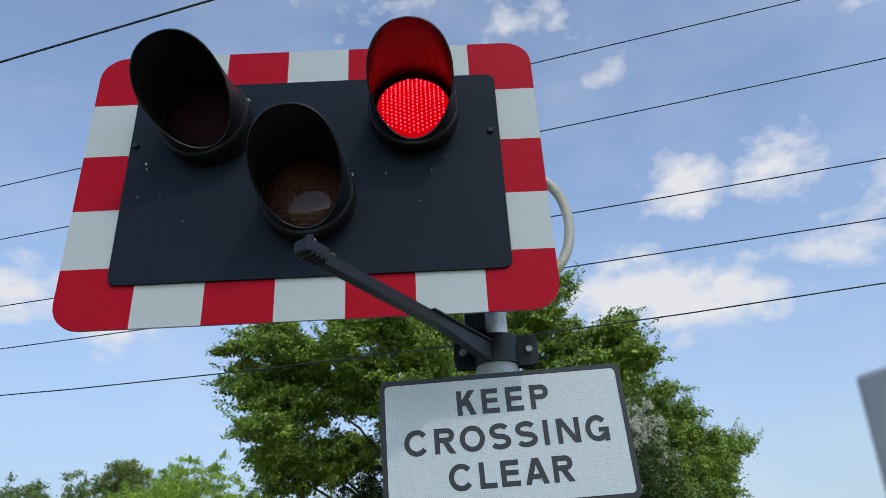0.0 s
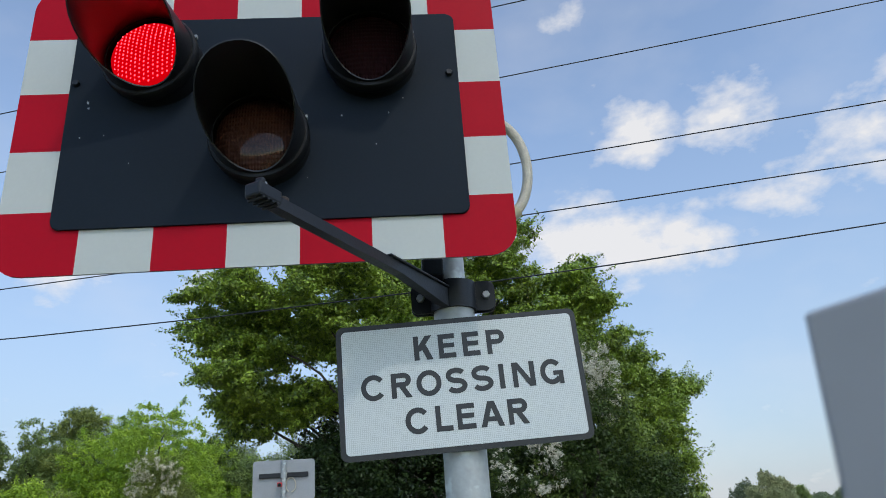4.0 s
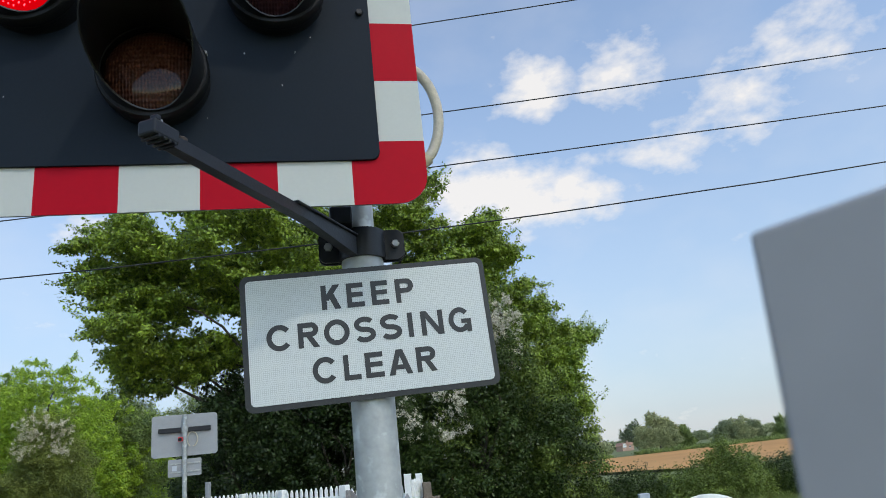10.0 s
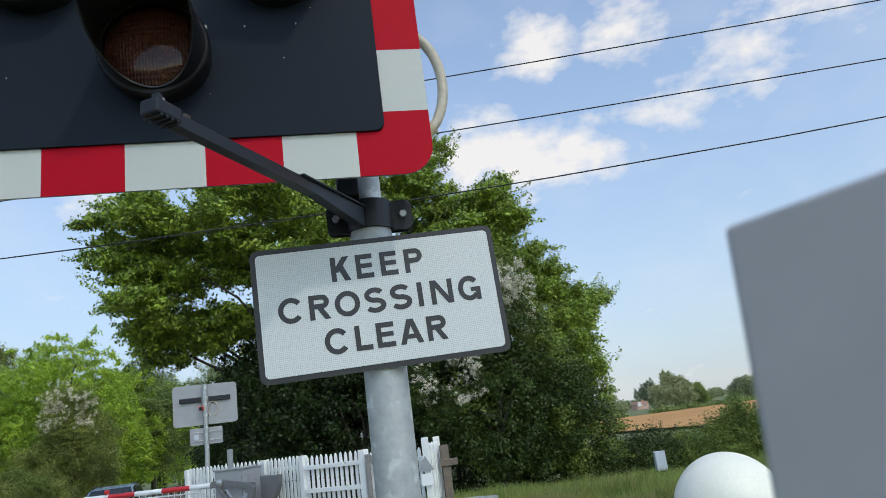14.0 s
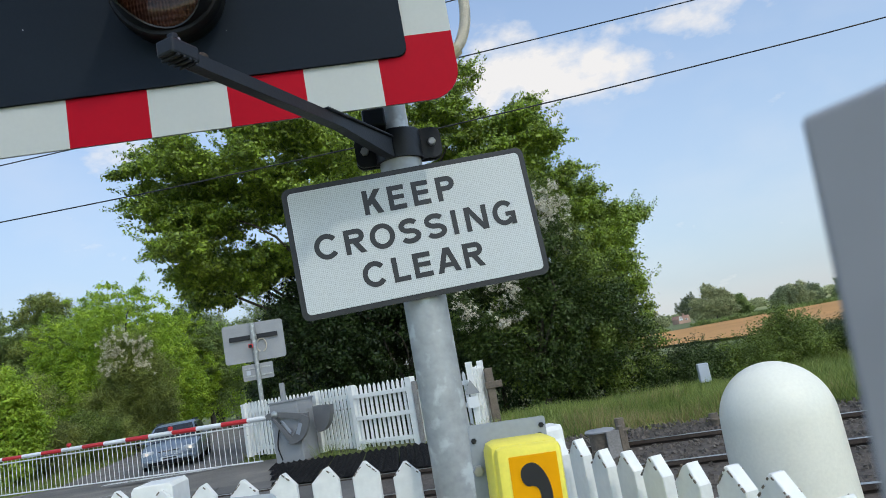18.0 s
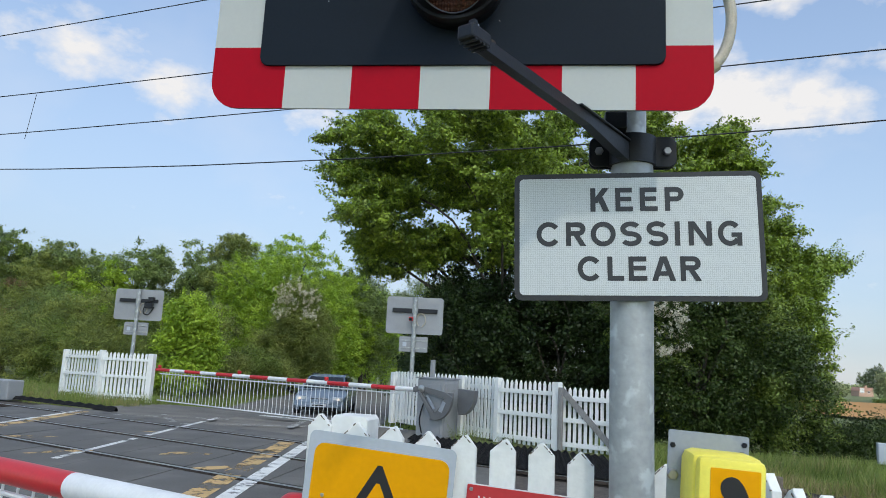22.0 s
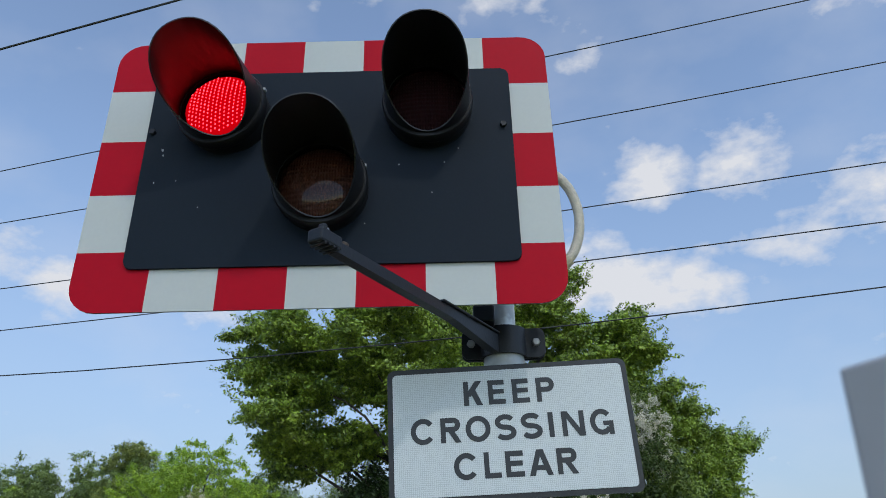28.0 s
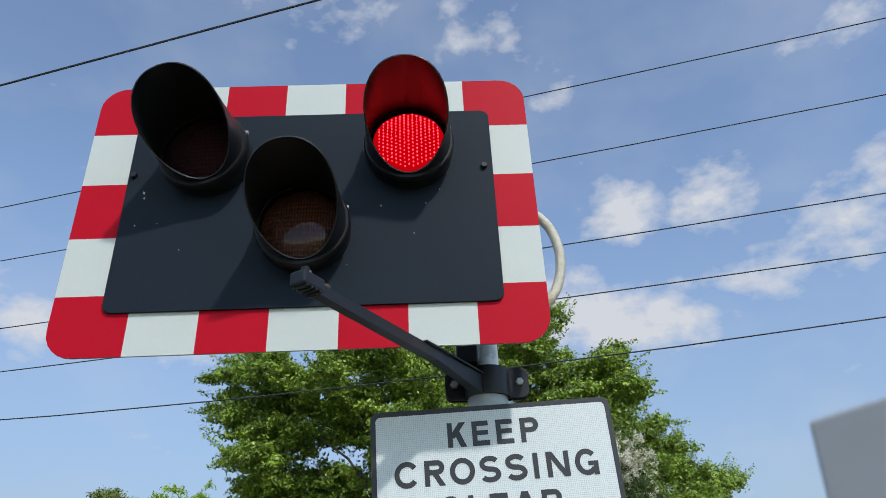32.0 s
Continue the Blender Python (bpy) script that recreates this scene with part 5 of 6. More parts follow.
    for zz in (0.52, 0.68):
        part("grille_trim", box((0.64, 0.02, 0.018), (0, 0.0, zz), 0.004), M["chrome"], ob)
    for k in range(5):
        part("grille_bar", box((0.010, 0.015, 0.15), (-0.24 + 0.12 * k, 0.0, 0.60), 0.003), M["chrome"], ob)
    part("bumper", box((1.66, 0.12, 0.14), (0, 0.02, 0.40), 0.04), M["car_paint"], ob, smooth=True)
    part("lower_grille", box((1.30, 0.06, 0.12), (0, -0.012, 0.30), 0.015), M["black"], ob)
    nump = part("number_plate", box((0.52, 0.012, 0.11), (0, -0.048, 0.43), 0.003), M["sign_white"], ob, "white number plate")
    part("plate_bar", box((0.42, 0.004, 0.05), (0, -0.057, 0.43)), M["ink"], nump)
    ob.matrix_basis = ob.matrix_basis @ Matrix.Diagonal((0.97, 1, 0.90, 1))
    return ob


def quad_face(points, lift):
    bm = bmesh.new()
    a = [bm.verts.new(Vector(p) + Vector(lift)) for p in points]
    b = [bm.verts.new(Vector(p) - Vector(lift) * 0.5) for p in points]
    bm.faces.new(a), bm.faces.new(b)
    for k in range(4):
        bm.faces.new((a[k], a[(k + 1) % 4], b[(k + 1) % 4], b[k]))
    return bm


car()


# ---- overhead wires ----
for a, b, c, r in WIRES:
    pts = []
    for k in range(41):
        x = -70 + 3.5 * k
        pts.append((x, 9.0 - 0.2 * x, a * x * x + b * x + c))
    tagged(link("overhead_wire", tube(pts, r, 6), M["wire"], smooth=True), "thin dark overhead line wire above the tracks", "wire", "overhead wires")
tagged(link("dropper", tube([(-11.2, 11.24, 6.9), (-11.35, 11.27, 5.9)], 0.006, 5), M["wire"]), "short dropper between two overhead wires", "wire", "overhead wires")


# ---- vegetation ----
rng = np.random.default_rng(7)


def leaves_at(centres, each, spread, size, droop=0.0):
    """Leaf faces scattered round clump centres: an array (n, 4, 3)."""
    c = np.repeat(np.asarray(centres, float), each, axis=0)
    n = len(c)
    off = rng.normal(size=(n, 3)) * np.asarray(spread)
    p = c + off
    out = off / (np.linalg.norm(off, axis=1, keepdims=True) + 1e-6)
    face = 0.8 * out + np.array((0, 0, 0.55)) + 0.55 * rng.normal(size=(n, 3))
    face /= np.linalg.norm(face, axis=1, keepdims=True)
    a = np.cross(face, rng.normal(size=(n, 3)))
    a /= np.linalg.norm(a, axis=1, keepdims=True)
    b = np.cross(face, a)
    s = size * rng.uniform(0.6, 1.35, (n, 1))
    u, v = a * s, b * s * 0.55
    p[:, 2] -= droop * rng.random(n)
    return np.stack([p - u, p + v * 0.9 - u * 0.1, p + u, p - v * 0.9 - u * 0.1], 1)


def blobs(lobes, count, shell=0.55):
    """Clump centres inside ellipsoids (cx, cy, cz, rx, ry, rz), thicker to the outside."""
    vol = np.array([l[3] * l[4] * l[5] for l in lobes]) ** 0.75
    pick = rng.choice(len(lobes), count, p=vol / vol.sum())
    d = rng.normal(size=(count, 3))
    d /= np.linalg.norm(d, axis=1, keepdims=True)
    r = shell + (1 - shell) * rng.random((count, 1)) ** 0.6
    r *= 1 + 0.10 * rng.normal(size=(count, 1))
    L = np.array(lobes)[pick]
    return L[:, :3] + d * r * L[:, 3:]


def limbs(base, ends, r0, bend=0.6):
    """Tapered limbs from a trunk's head to each end."""
    out = []
    for e in ends:
        b, e = Vector(base), Vector(e)
        mid = (b + e) / 2 + Vector((random.uniform(-1, 1), random.uniform(-1, 1), random.uniform(0.2, 1))) * (e - b).length * bend * 0.4
        out.append((smooth_line([b, mid, e], 5), [r0 * (1 - 0.85 * k / 10) for k in range(11)]))
    return out


def stems(base, along, reach):
    """Thin tapering twigs, each of two crossed slivers in two lengths."""
    out = []
    for f0, f1 in ((-0.3, 0.35), (0.35, 1.0)):
        a, b = base + along * f0, base + along * f1
        a[:, 2] += 0.12 * reach * max(f0, 0) ** 2
        b[:, 2] += 0.12 * reach * f1 ** 2
        for w in (np.array((1.0, 0, 0)), np.array((0, 1.0, 0.5))):
            wa, wb = w * 0.009 * (1.1 - f0 * 0.8) / 2, w * 0.009 * (1.1 - f1 * 0.8) / 2
            out.append(np.stack([a - wa, a + wa, b + wb, b - wb], 1))
    return np.concatenate(out)


def shoots(cs, n, reach, size):
    """Leafy shoots that stand out of a crown all round."""
    mid = cs.mean(0)
    off = cs - mid
    far = np.linalg.norm(off / (off.std(0) + 1e-6), axis=1)
    pick = rng.choice(len(cs), n, p=far ** 4 / (far ** 4).sum())
    d = off[pick] / np.linalg.norm(off[pick], axis=1, keepdims=True)
    d = d + np.array((0, 0, 0.25)) + 0.5 * rng.normal(size=(n, 3))
    d /= np.linalg.norm(d, axis=1, keepdims=True)
    long = reach * rng.uniform(0.4, 1.2, (n, 1))
    out = []
    for k in range(9):
        f = k / 8
        p = cs[pick] + d * long * f
        p[:, 2] += 0.12 * reach * f * f
        out.append(leaves_at(p, 9, 0.035 + 0.05 * (1 - f) * reach, size * (0.85 - 0.2 * f)))
    return np.concatenate(out), stems(cs[pick], d * long, reach)


def flowers(cs, n, petal, where):
    """Sprays of small white flower heads on the open side of a bush."""
    ok = cs[:, 1] < np.quantile(cs[:, 1], 0.45)
    if where:
        x0, x1, z0, z1 = where
        ok &= (cs[:, 0] > x0) & (cs[:, 0] < x1) & (cs[:, 2] > z0) & (cs[:, 2] < z1)
    pool = cs[ok]
    p0 = pool[rng.integers(0, len(pool), n)] + np.array((0, -9 * petal, 0))
    d = rng.normal(size=(n, 3)) * np.array((1, 0.5, 0.6)) + np.array((0.3, 0, 0.25))
    d /= np.linalg.norm(d, axis=1, keepdims=True)
    out = []
    for k in range(7):
        p = p0 + d * (petal * 3.8) * (k - 3) + rng.normal(size=(n, 3)) * petal * 2.2
        p = p[rng.random(n) < 0.8]
        out.append(leaves_at(p, 34, petal * 1.5, petal))
    return np.concatenate(out)


def tree(name, at, lobes, count, each, leaf, size, spread, trunk, label, category="tree", group="", second=None, share2=0.0, limb_n=9, shell=0.55, limb_r=0.55, sprays=0, reach=0.8, blossom=0, petal=0.02, where=None, bloom="may"):
    """Trunk, limbs and a crown of leaves in uneven lobes (lobes relative to the foot)."""
    z = float(ground_z(at[0], at[1]))
    ob = empty(name, pose(at[0], at[1], z), label, category, group)
    if trunk:
        h, r = trunk
        part("trunk", tube(smooth_line([(0, 0, -0.2), (0.06 * h * 0.3, 0.02, h * 0.4), (0.0, 0.05, h)], 5), [r * 1.25] + [r * (1 - 0.35 * k / 10) for k in range(10)], 12), M["bark"], ob, smooth=True)
        ends = blobs(lobes, limb_n, 0.25)
        for pts, rad in limbs((0, 0.05, h * 0.92), [tuple(e) for e in ends], r * limb_r):
            part("limb", tube(pts, rad, 7), M["bark"], ob, smooth=True)
    cs = blobs(lobes, count, shell)
    cs = cs[cs[:, 2] > 0.05]
    v = leaves_at(cs, each, spread, size)
    ids = None
    mats = [LEAF[leaf]]
    if second:
        mats.append(LEAF[second])
        flag = np.sin(cs[:, 0] * 3.1 + at[0]) + np.sin(cs[:, 2] * 3.7 + cs[:, 0]) + np.sin(cs[:, 1] * 4 + 1) + 0.5 * rng.normal(size=len(cs)) > 1.9 - 5.5 * share2
        ids = np.repeat(flag.astype(np.int32), each)
    if sprays:
        leafy, twigs = shoots(cs, sprays, reach, size)
        tw = new("twig", quads("twig", twigs, [M["bark"]]))
        tw.parent = ob
        tagged(tw, kind="stuff")
        v = np.concatenate([v, leafy])
        if ids is not None:
            ids = np.concatenate([ids, np.zeros(len(v) - len(ids), np.int32)])
    if blossom:
        extra = flowers(cs, blossom, petal, where)
        ids = np.zeros(len(v), np.int32) if ids is None else ids
        mats.append(LEAF[bloom])
        v, ids = np.concatenate([v, extra]), np.concatenate([ids, np.full(len(extra), len(mats) - 1, np.int32)])
    me = quads("crown", v, mats, ids)
    crown = new("crown", me)
    crown.parent = ob
    return ob


def lumpy(lobes, n, size, flat=0.55):
    """Breaks broad lobes into many small uneven sprays."""
    c = blobs(lobes, n, 0.35)
    r = size * rng.uniform(0.6, 1.35, n)
    return [(*p, a, a, a * flat) for p, a in zip(c, r)]


def R(*lobes):
    return [tuple(float(v) for v in l) for l in lobes]


# big oak behind the far fence
tree("oak_tree", (-1.2, 17.5), lumpy(R((-1.5, 0, 7.9, 3.5, 3.0, 1.7), (1.6, 0, 8.3, 3.0, 2.8, 1.4), (-3.6, -0.5, 6.6, 1.6, 2.2, 1.3), (-2.5, -0.6, 5.2, 1.7, 2.0, 0.9), (-3.5, -0.4, 5.1, 0.9, 1.2, 0.8), (4.0, 0.3, 8.0, 1.4, 1.8, 1.2), (0.5, -0.8, 6.2, 3.4, 2.6, 1.6), (4.6, 0, 6.6, 1.7, 2.0, 1.4), (-0.5, 0.5, 9.3, 2.4, 2.0, 0.8), (-4.3, 0.1, 7.1, 1.0, 1.4, 0.6), (3.8, 0, 9.1, 0.8, 1.2, 0.55), (6.0, -0.2, 8.0, 0.5, 0.7, 0.6), (6.1, 0, 7.6, 0.5, 0.8, 0.6), (5.7, 0.2, 7.3, 0.6, 0.8, 0.6)), 200, 0.60, 0.5) + lumpy(R((5.8, -0.2, 8.0, 0.6, 0.9, 0.6), (5.9, 0, 7.4, 0.5, 0.9, 0.6), (5.2, 0.2, 7.1, 0.6, 0.9, 0.5)), 14, 0.55, 0.6),
     2900, 92, "oak", 0.056, (0.118, 0.118, 0.058), (3.0, 0.33), "broad oak in fresh green leaf behind the fence", limb_n=20, shell=0.40, limb_r=0.17, sprays=850, reach=0.65)
tree("oak_tree", (5.6, 17.6), lumpy(R((0.4, 0, 5.0, 1.3, 1.6, 1.1), (0.6, -0.3, 3.7, 0.8, 1.2, 0.9), (-0.6, 0, 5.4, 1.5, 1.5, 1.2), (-0.1, -0.5, 3.0, 1.5, 1.5, 1.2), (1.45, 0, 4.6, 0.3, 0.6, 0.3), (0.5, 0, 2.8, 0.5, 0.8, 0.5), (0.9, 0, 3.3, 0.6, 0.9, 0.6)), 76, 0.52),
     900, 96, "oak", 0.044, (0.108, 0.108, 0.07), (2.4, 0.16), "smaller ragged tree in green leaf at the edge of the wood", limb_n=14, shell=0.35, sprays=220, reach=0.6)
# ivy-clad thicket, darkened in colour for the oak's shade, and hawthorn below the oak
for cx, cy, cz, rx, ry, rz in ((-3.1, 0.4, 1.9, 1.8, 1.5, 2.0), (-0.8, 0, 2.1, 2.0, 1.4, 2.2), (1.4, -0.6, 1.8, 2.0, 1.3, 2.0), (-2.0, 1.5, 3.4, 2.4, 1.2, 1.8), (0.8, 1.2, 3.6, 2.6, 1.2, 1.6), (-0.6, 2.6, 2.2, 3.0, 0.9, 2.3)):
    tree("ivy_bush", (1.0 + cx, 16.2 + cy), R((0, 0, cz, rx, ry, rz)), 320, 100, "dark", 0.046, (0.13, 0.13, 0.10), (1.2, 0.08), "ivy-clad bush below the oak, its shade painted into the dark leaves", "bush", "ivy bushes", None, 0, 4, 0.6)
# hawthorns mix painted-shade leaves with the lighter hedge leaves
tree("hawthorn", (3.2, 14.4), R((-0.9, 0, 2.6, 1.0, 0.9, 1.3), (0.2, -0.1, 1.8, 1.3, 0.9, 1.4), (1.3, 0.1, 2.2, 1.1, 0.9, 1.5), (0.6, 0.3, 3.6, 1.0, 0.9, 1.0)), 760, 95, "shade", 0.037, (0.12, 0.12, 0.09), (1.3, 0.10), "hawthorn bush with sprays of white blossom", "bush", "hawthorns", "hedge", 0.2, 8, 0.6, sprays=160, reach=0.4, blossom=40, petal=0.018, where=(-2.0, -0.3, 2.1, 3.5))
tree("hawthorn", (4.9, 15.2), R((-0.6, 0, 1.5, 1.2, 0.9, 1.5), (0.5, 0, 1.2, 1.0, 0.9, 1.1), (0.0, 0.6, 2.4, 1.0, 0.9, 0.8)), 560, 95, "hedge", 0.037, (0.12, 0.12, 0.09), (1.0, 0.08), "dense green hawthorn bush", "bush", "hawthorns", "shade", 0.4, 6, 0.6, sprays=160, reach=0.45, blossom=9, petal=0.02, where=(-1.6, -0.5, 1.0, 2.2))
tree("hawthorn", (4.05, 14.9), R((0, 0, 4.9, 0.6, 0.5, 0.9), (0.35, 0, 4.0, 0.6, 0.5, 0.8)), 170, 90, "hedge", 0.034, (0.12, 0.12, 0.10), (3.6, 0.07), "tall hawthorn spray covered in white blossom", "bush", "hawthorns", None, 0, 4, 0.4, sprays=40, reach=0.3, blossom=62, petal=0.021, where=(-0.6, 0.4, 3.7, 5.7))
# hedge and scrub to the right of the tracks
# every third bush has the leaves with shade in their colour
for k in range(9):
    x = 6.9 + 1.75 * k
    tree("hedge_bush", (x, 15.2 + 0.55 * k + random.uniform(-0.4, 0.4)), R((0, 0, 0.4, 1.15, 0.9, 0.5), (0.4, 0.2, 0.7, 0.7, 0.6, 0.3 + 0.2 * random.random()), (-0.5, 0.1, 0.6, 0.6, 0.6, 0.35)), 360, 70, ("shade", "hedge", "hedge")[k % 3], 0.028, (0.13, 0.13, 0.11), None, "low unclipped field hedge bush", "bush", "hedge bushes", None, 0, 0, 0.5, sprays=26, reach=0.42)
tree("hedge_bush", (9.8, 15.5), R((0, 0, 0.75, 0.8, 0.7, 0.6), (-0.1, 0, 1.25, 0.35, 0.4, 0.3)), 210, 70, "hedge", 0.030, (0.13, 0.13, 0.12), None, "taller loose shrub in the hedge", "bush", "hedge bushes", None, 0, 0, 0.4, sprays=40, reach=0.4)
# left: roadside trees and scrub
BT = "young roadside tree in bright spring leaf"
for x, y, h, w, leaf in ((-15.0, 39.5, 9.8, 2.6, "bright"), (-18.2, 41.5, 9.2, 2.6, "bright"), (-14.4, 46.5, 8.6, 2.3, "bright"), (-13.9, 43.0, 7.0, 1.7, "bright"), (-14.6, 25.6, 4.2, 1.0, "bright")):
    tree("young_tree", (x, y), R((0, 0, h * 0.72, w, w, h * 0.27), (-w * 0.5, 0, h * 0.5, w * 0.8, w, h * 0.25), (w * 0.5, 0.3, h * 0.45, w * 0.8, w, h * 0.25), (0, -0.4, h * 0.25, w, w, h * 0.2)), 560, 84, leaf, 0.066, (0.17, 0.17, 0.10), (h * 0.5, 0.11), BT, "tree", "roadside trees", None, 0, 8, 0.45, sprays=80, reach=0.4)
tree("hawthorn", (-13.6, 36.0), R((0, 0, 4.4, 1.4, 1.3, 1.7), (-0.7, 0, 2.6, 1.7, 1.3, 1.6), (0.8, 0, 3.0, 1.4, 1.3, 1.8), (0.6, 0.4, 1.5, 1.4, 1, 1.4)), 680, 90, "scrub", 0.048, (0.2, 0.2, 0.16), (2.0, 0.1), "hawthorn with fading white blossom beside the lane", "bush", "hawthorns", None, 0, 6, 0.5, sprays=120, reach=0.8, blossom=50, petal=0.030, where=(-1.1, 1.1, 4.2, 6.4), bloom="fading")
for k in range(14):
    x = -13.7 - 0.4 * k if k < 5 else -15.3 - 1.6 * (k - 4)
    y = (33.0 - 1.9 * k if k < 5 else 25.2 - 0.2 * (k - 4)) + random.uniform(-0.4, 0.4)
    tree("roadside_bush", (x, y), R((0, 0, 0.9, 1.2, 1.0, 0.9 + 0.1 * k * 0.5), (0.5, 0.3, 1.2 + 0.08 * k, 0.8, 0.8, 0.7), (-0.5, 0.8, 1.3 + 0.12 * k, 1.0, 0.9, 1.0)), 270, 80, ("scrub", "hedge", "scrub")[k % 3], 0.038, (0.13, 0.13, 0.10), None, "tangled roadside scrub and brambles", "bush", "roadside scrub", None, 0, 0, 0.55)
for k in range(7):
    x = -16.5 - 2.8 * k
    tree("roadside_bush", (x, 29.5 + random.uniform(-1, 1)), R((0, 0, 2.2, 1.9, 1.4, 1.7), (0.8, 0.3, 3.2 + 0.2 * k, 1.4, 1.2, 1.2), (-0.8, 0.3, 2.8, 1.4, 1.2, 1.5)), 420, 80, ("scrub", "hedge", "scrub", "far")[k % 4], 0.046, (0.145, 0.145, 0.11), None, "tall mixed scrub beside the lane", "bush", "roadside scrub", "russet" if k > 3 else None, 0.08, 0, 0.55)
WOOD_X = (-42, -38, -34, -30, -26.5, -25, -23, -20.6, -17.7, -15.7, -13.4)
WOOD_TOP = (11.0, 9.7, 9.5, 9.7, 9.2, 10.1, 10.5, 9.4, 9.6, 9.0, 7.8)
for k in range(26):
    x = -12.6 - 2.05 * k + random.uniform(-0.5, 0.5)
    y = 46 + random.uniform(-2.5, 2.5)
    h = (float(np.interp(x * 46 / y, WOOD_X, WOOD_TOP)) * y / 46 - float(ground_z(x, y)) - 0.25) + random.uniform(-0.2, 0.2)
    tree("woodland_tree", (x, y), lumpy(R((0, 0, h * 0.76, 2.3, 2.0, h * 0.23), (1.2, 0.3, h * 0.5, 2.2, 2.2, h * 0.3), (-1.2, -0.3, h * 0.45, 2.2, 2.2, h * 0.3)), 46, 1.15, 0.75), 560, 72, ("far", "hedge", "far", "bright", "far", "scrub")[k % 6], 0.080, (0.18, 0.18, 0.12), (h * 0.55, 0.18), "woodland tree in full leaf behind the lane", "tree", "woodland trees", None, 0, 5, 0.4, sprays=45, reach=0.4)
for k in range(5):
    tree("lane_tree", (-0.264 - 0.238 * (56.9 + 12 * k) + (1.5 if k % 2 else -0.5), 55 + 12 * k), R((0, 0, 5.6, 2.8, 2.6, 2.6), (0.8, 0, 3.0, 2.8, 2.4, 2.6)), 330, 50, ("bright", "far")[k % 2], 0.09, (0.28, 0.28, 0.22), (2.5, 0.15), "tree overhanging the lane", "tree", "lane trees", None, 0, 4, 0.5)
for x, y, h, w, leaf in ((-4.2, 30.0, 5.5, 1.9, "hedge"), (-5.9, 45.0, 7.0, 2.2, "bright"), (-3.2, 24.0, 5.0, 1.6, "hedge")):
    tree("young_tree", (x, y), R((0, 0, h * 0.7, w, w, h * 0.28), (w * 0.5, 0, h * 0.4, w * 0.8, w, h * 0.25), (-w * 0.3, 0.3, h * 0.3, w * 0.8, w, h * 0.25)), 480, 90, leaf, 0.055, (0.2, 0.2, 0.15), (h * 0.5, 0.11), "leafy tree crowding the lane behind the oak", "tree", "roadside trees", None, 0, 8, 0.4, sprays=60, reach=0.5)
# their haze is in the leaf colour, not in the air
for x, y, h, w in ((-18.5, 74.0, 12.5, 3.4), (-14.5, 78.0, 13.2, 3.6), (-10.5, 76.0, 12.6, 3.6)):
    tree("lane_tree", (x, y), lumpy(R((0, 0, h * 0.7, w, w, h * 0.27), (w * 0.5, 0, h * 0.45, w * 0.8, w, h * 0.28), (-w * 0.5, 0, h * 0.4, w * 0.8, w, h * 0.28)), 40, 1.3, 0.7), 460, 60, "haze", 0.12, (0.34, 0.34, 0.26), (h * 0.5, 0.2), "tree far along the lane, haze painted into its pale leaves", "tree", "lane trees", None, 0, 5, 0.4)
# far trees and the house beyond the field; distance haze is in the leaf colours
FT = "far tree on the field's edge"
for x, y, h, w, leaf in ((67.5, 190, 5.6, 4.6, "willow"), (72.5, 190, 6.8, 4.6, "willow"), (77.0, 202, 3.6, 2.6, "far"), (146.5, 330, 14.6, 8.4, "dusk"), (87.6, 190, 8.4, 3.6, "willow"), (91.4, 190, 12.0, 4.6, "willow"), (95.0, 190, 9.2, 3.8, "willow"), (99.8, 192, 7.2, 3.0, "far"), (105.5, 205, 4.2, 4.0, "haze"), (112.5, 190, 6.4, 4.6, "haze"), (117.0, 190, 7.7, 5.2, "willow"), (122.0, 192, 6.2, 4.4, "haze"), (131.0, 188, 6.2, 5.5, "far"), (141.0, 188, 7.0, 6.5, "haze")):
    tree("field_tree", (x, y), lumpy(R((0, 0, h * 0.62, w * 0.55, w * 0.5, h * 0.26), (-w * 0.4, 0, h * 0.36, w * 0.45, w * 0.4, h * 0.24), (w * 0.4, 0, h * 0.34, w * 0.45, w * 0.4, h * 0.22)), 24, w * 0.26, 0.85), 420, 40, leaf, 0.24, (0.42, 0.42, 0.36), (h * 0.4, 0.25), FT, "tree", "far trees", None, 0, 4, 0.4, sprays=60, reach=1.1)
for k in range(14):
    if k != 2:
        tree("far_hedge", (58 + 7.6 * k, 175 - 0.5 * k), R((0, 0, 0.45, 4.6, 1.0, 0.7)), 150, 30, "far", 0.2, (0.4, 0.4, 0.22), None, "low hedge along the field's far edge", "hedge", "far hedges", None, 0, 0, 0.4)
# horizon belt, paled by haze put into its leaf colour
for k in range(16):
    tree("distant_wood", (100 + 17 * k, 420 + 9 * (k % 3)), R((0, 0, 2.4, 10.5, 4.0, 2.2), (3, 0, 3.4, 5.5, 3.0, 1.2 + 0.5 * (k % 3))), 170, 24, "haze", 0.6, (1.0, 1.0, 0.6), None, "belt of trees on the horizon, haze painted into their pale leaves", "wood", "distant woods", None, 0, 0, 0.4)
house = empty("farmhouse", pose(127.5, 300, float(ground_z(127.5, 300)), 0, 0, 14) @ Matrix.Scale(0.76, 4), "small red-brick farmhouse with a tiled roof among trees", "house")
part("wall", box((8, 6, 3.0), (0, 0, 1.5), 0.03), M["brick"], house)
part("roof", prism([(-4.3, 2.9), (4.3, 2.9), (3.2, 4.6), (-3.2, 4.6)], 6.6, y=-3.3), M["roof"], house)
part("chimney", box((0.8, 0.8, 1.4), (2.0, 0, 5.0), 0.03), M["brick"], house)
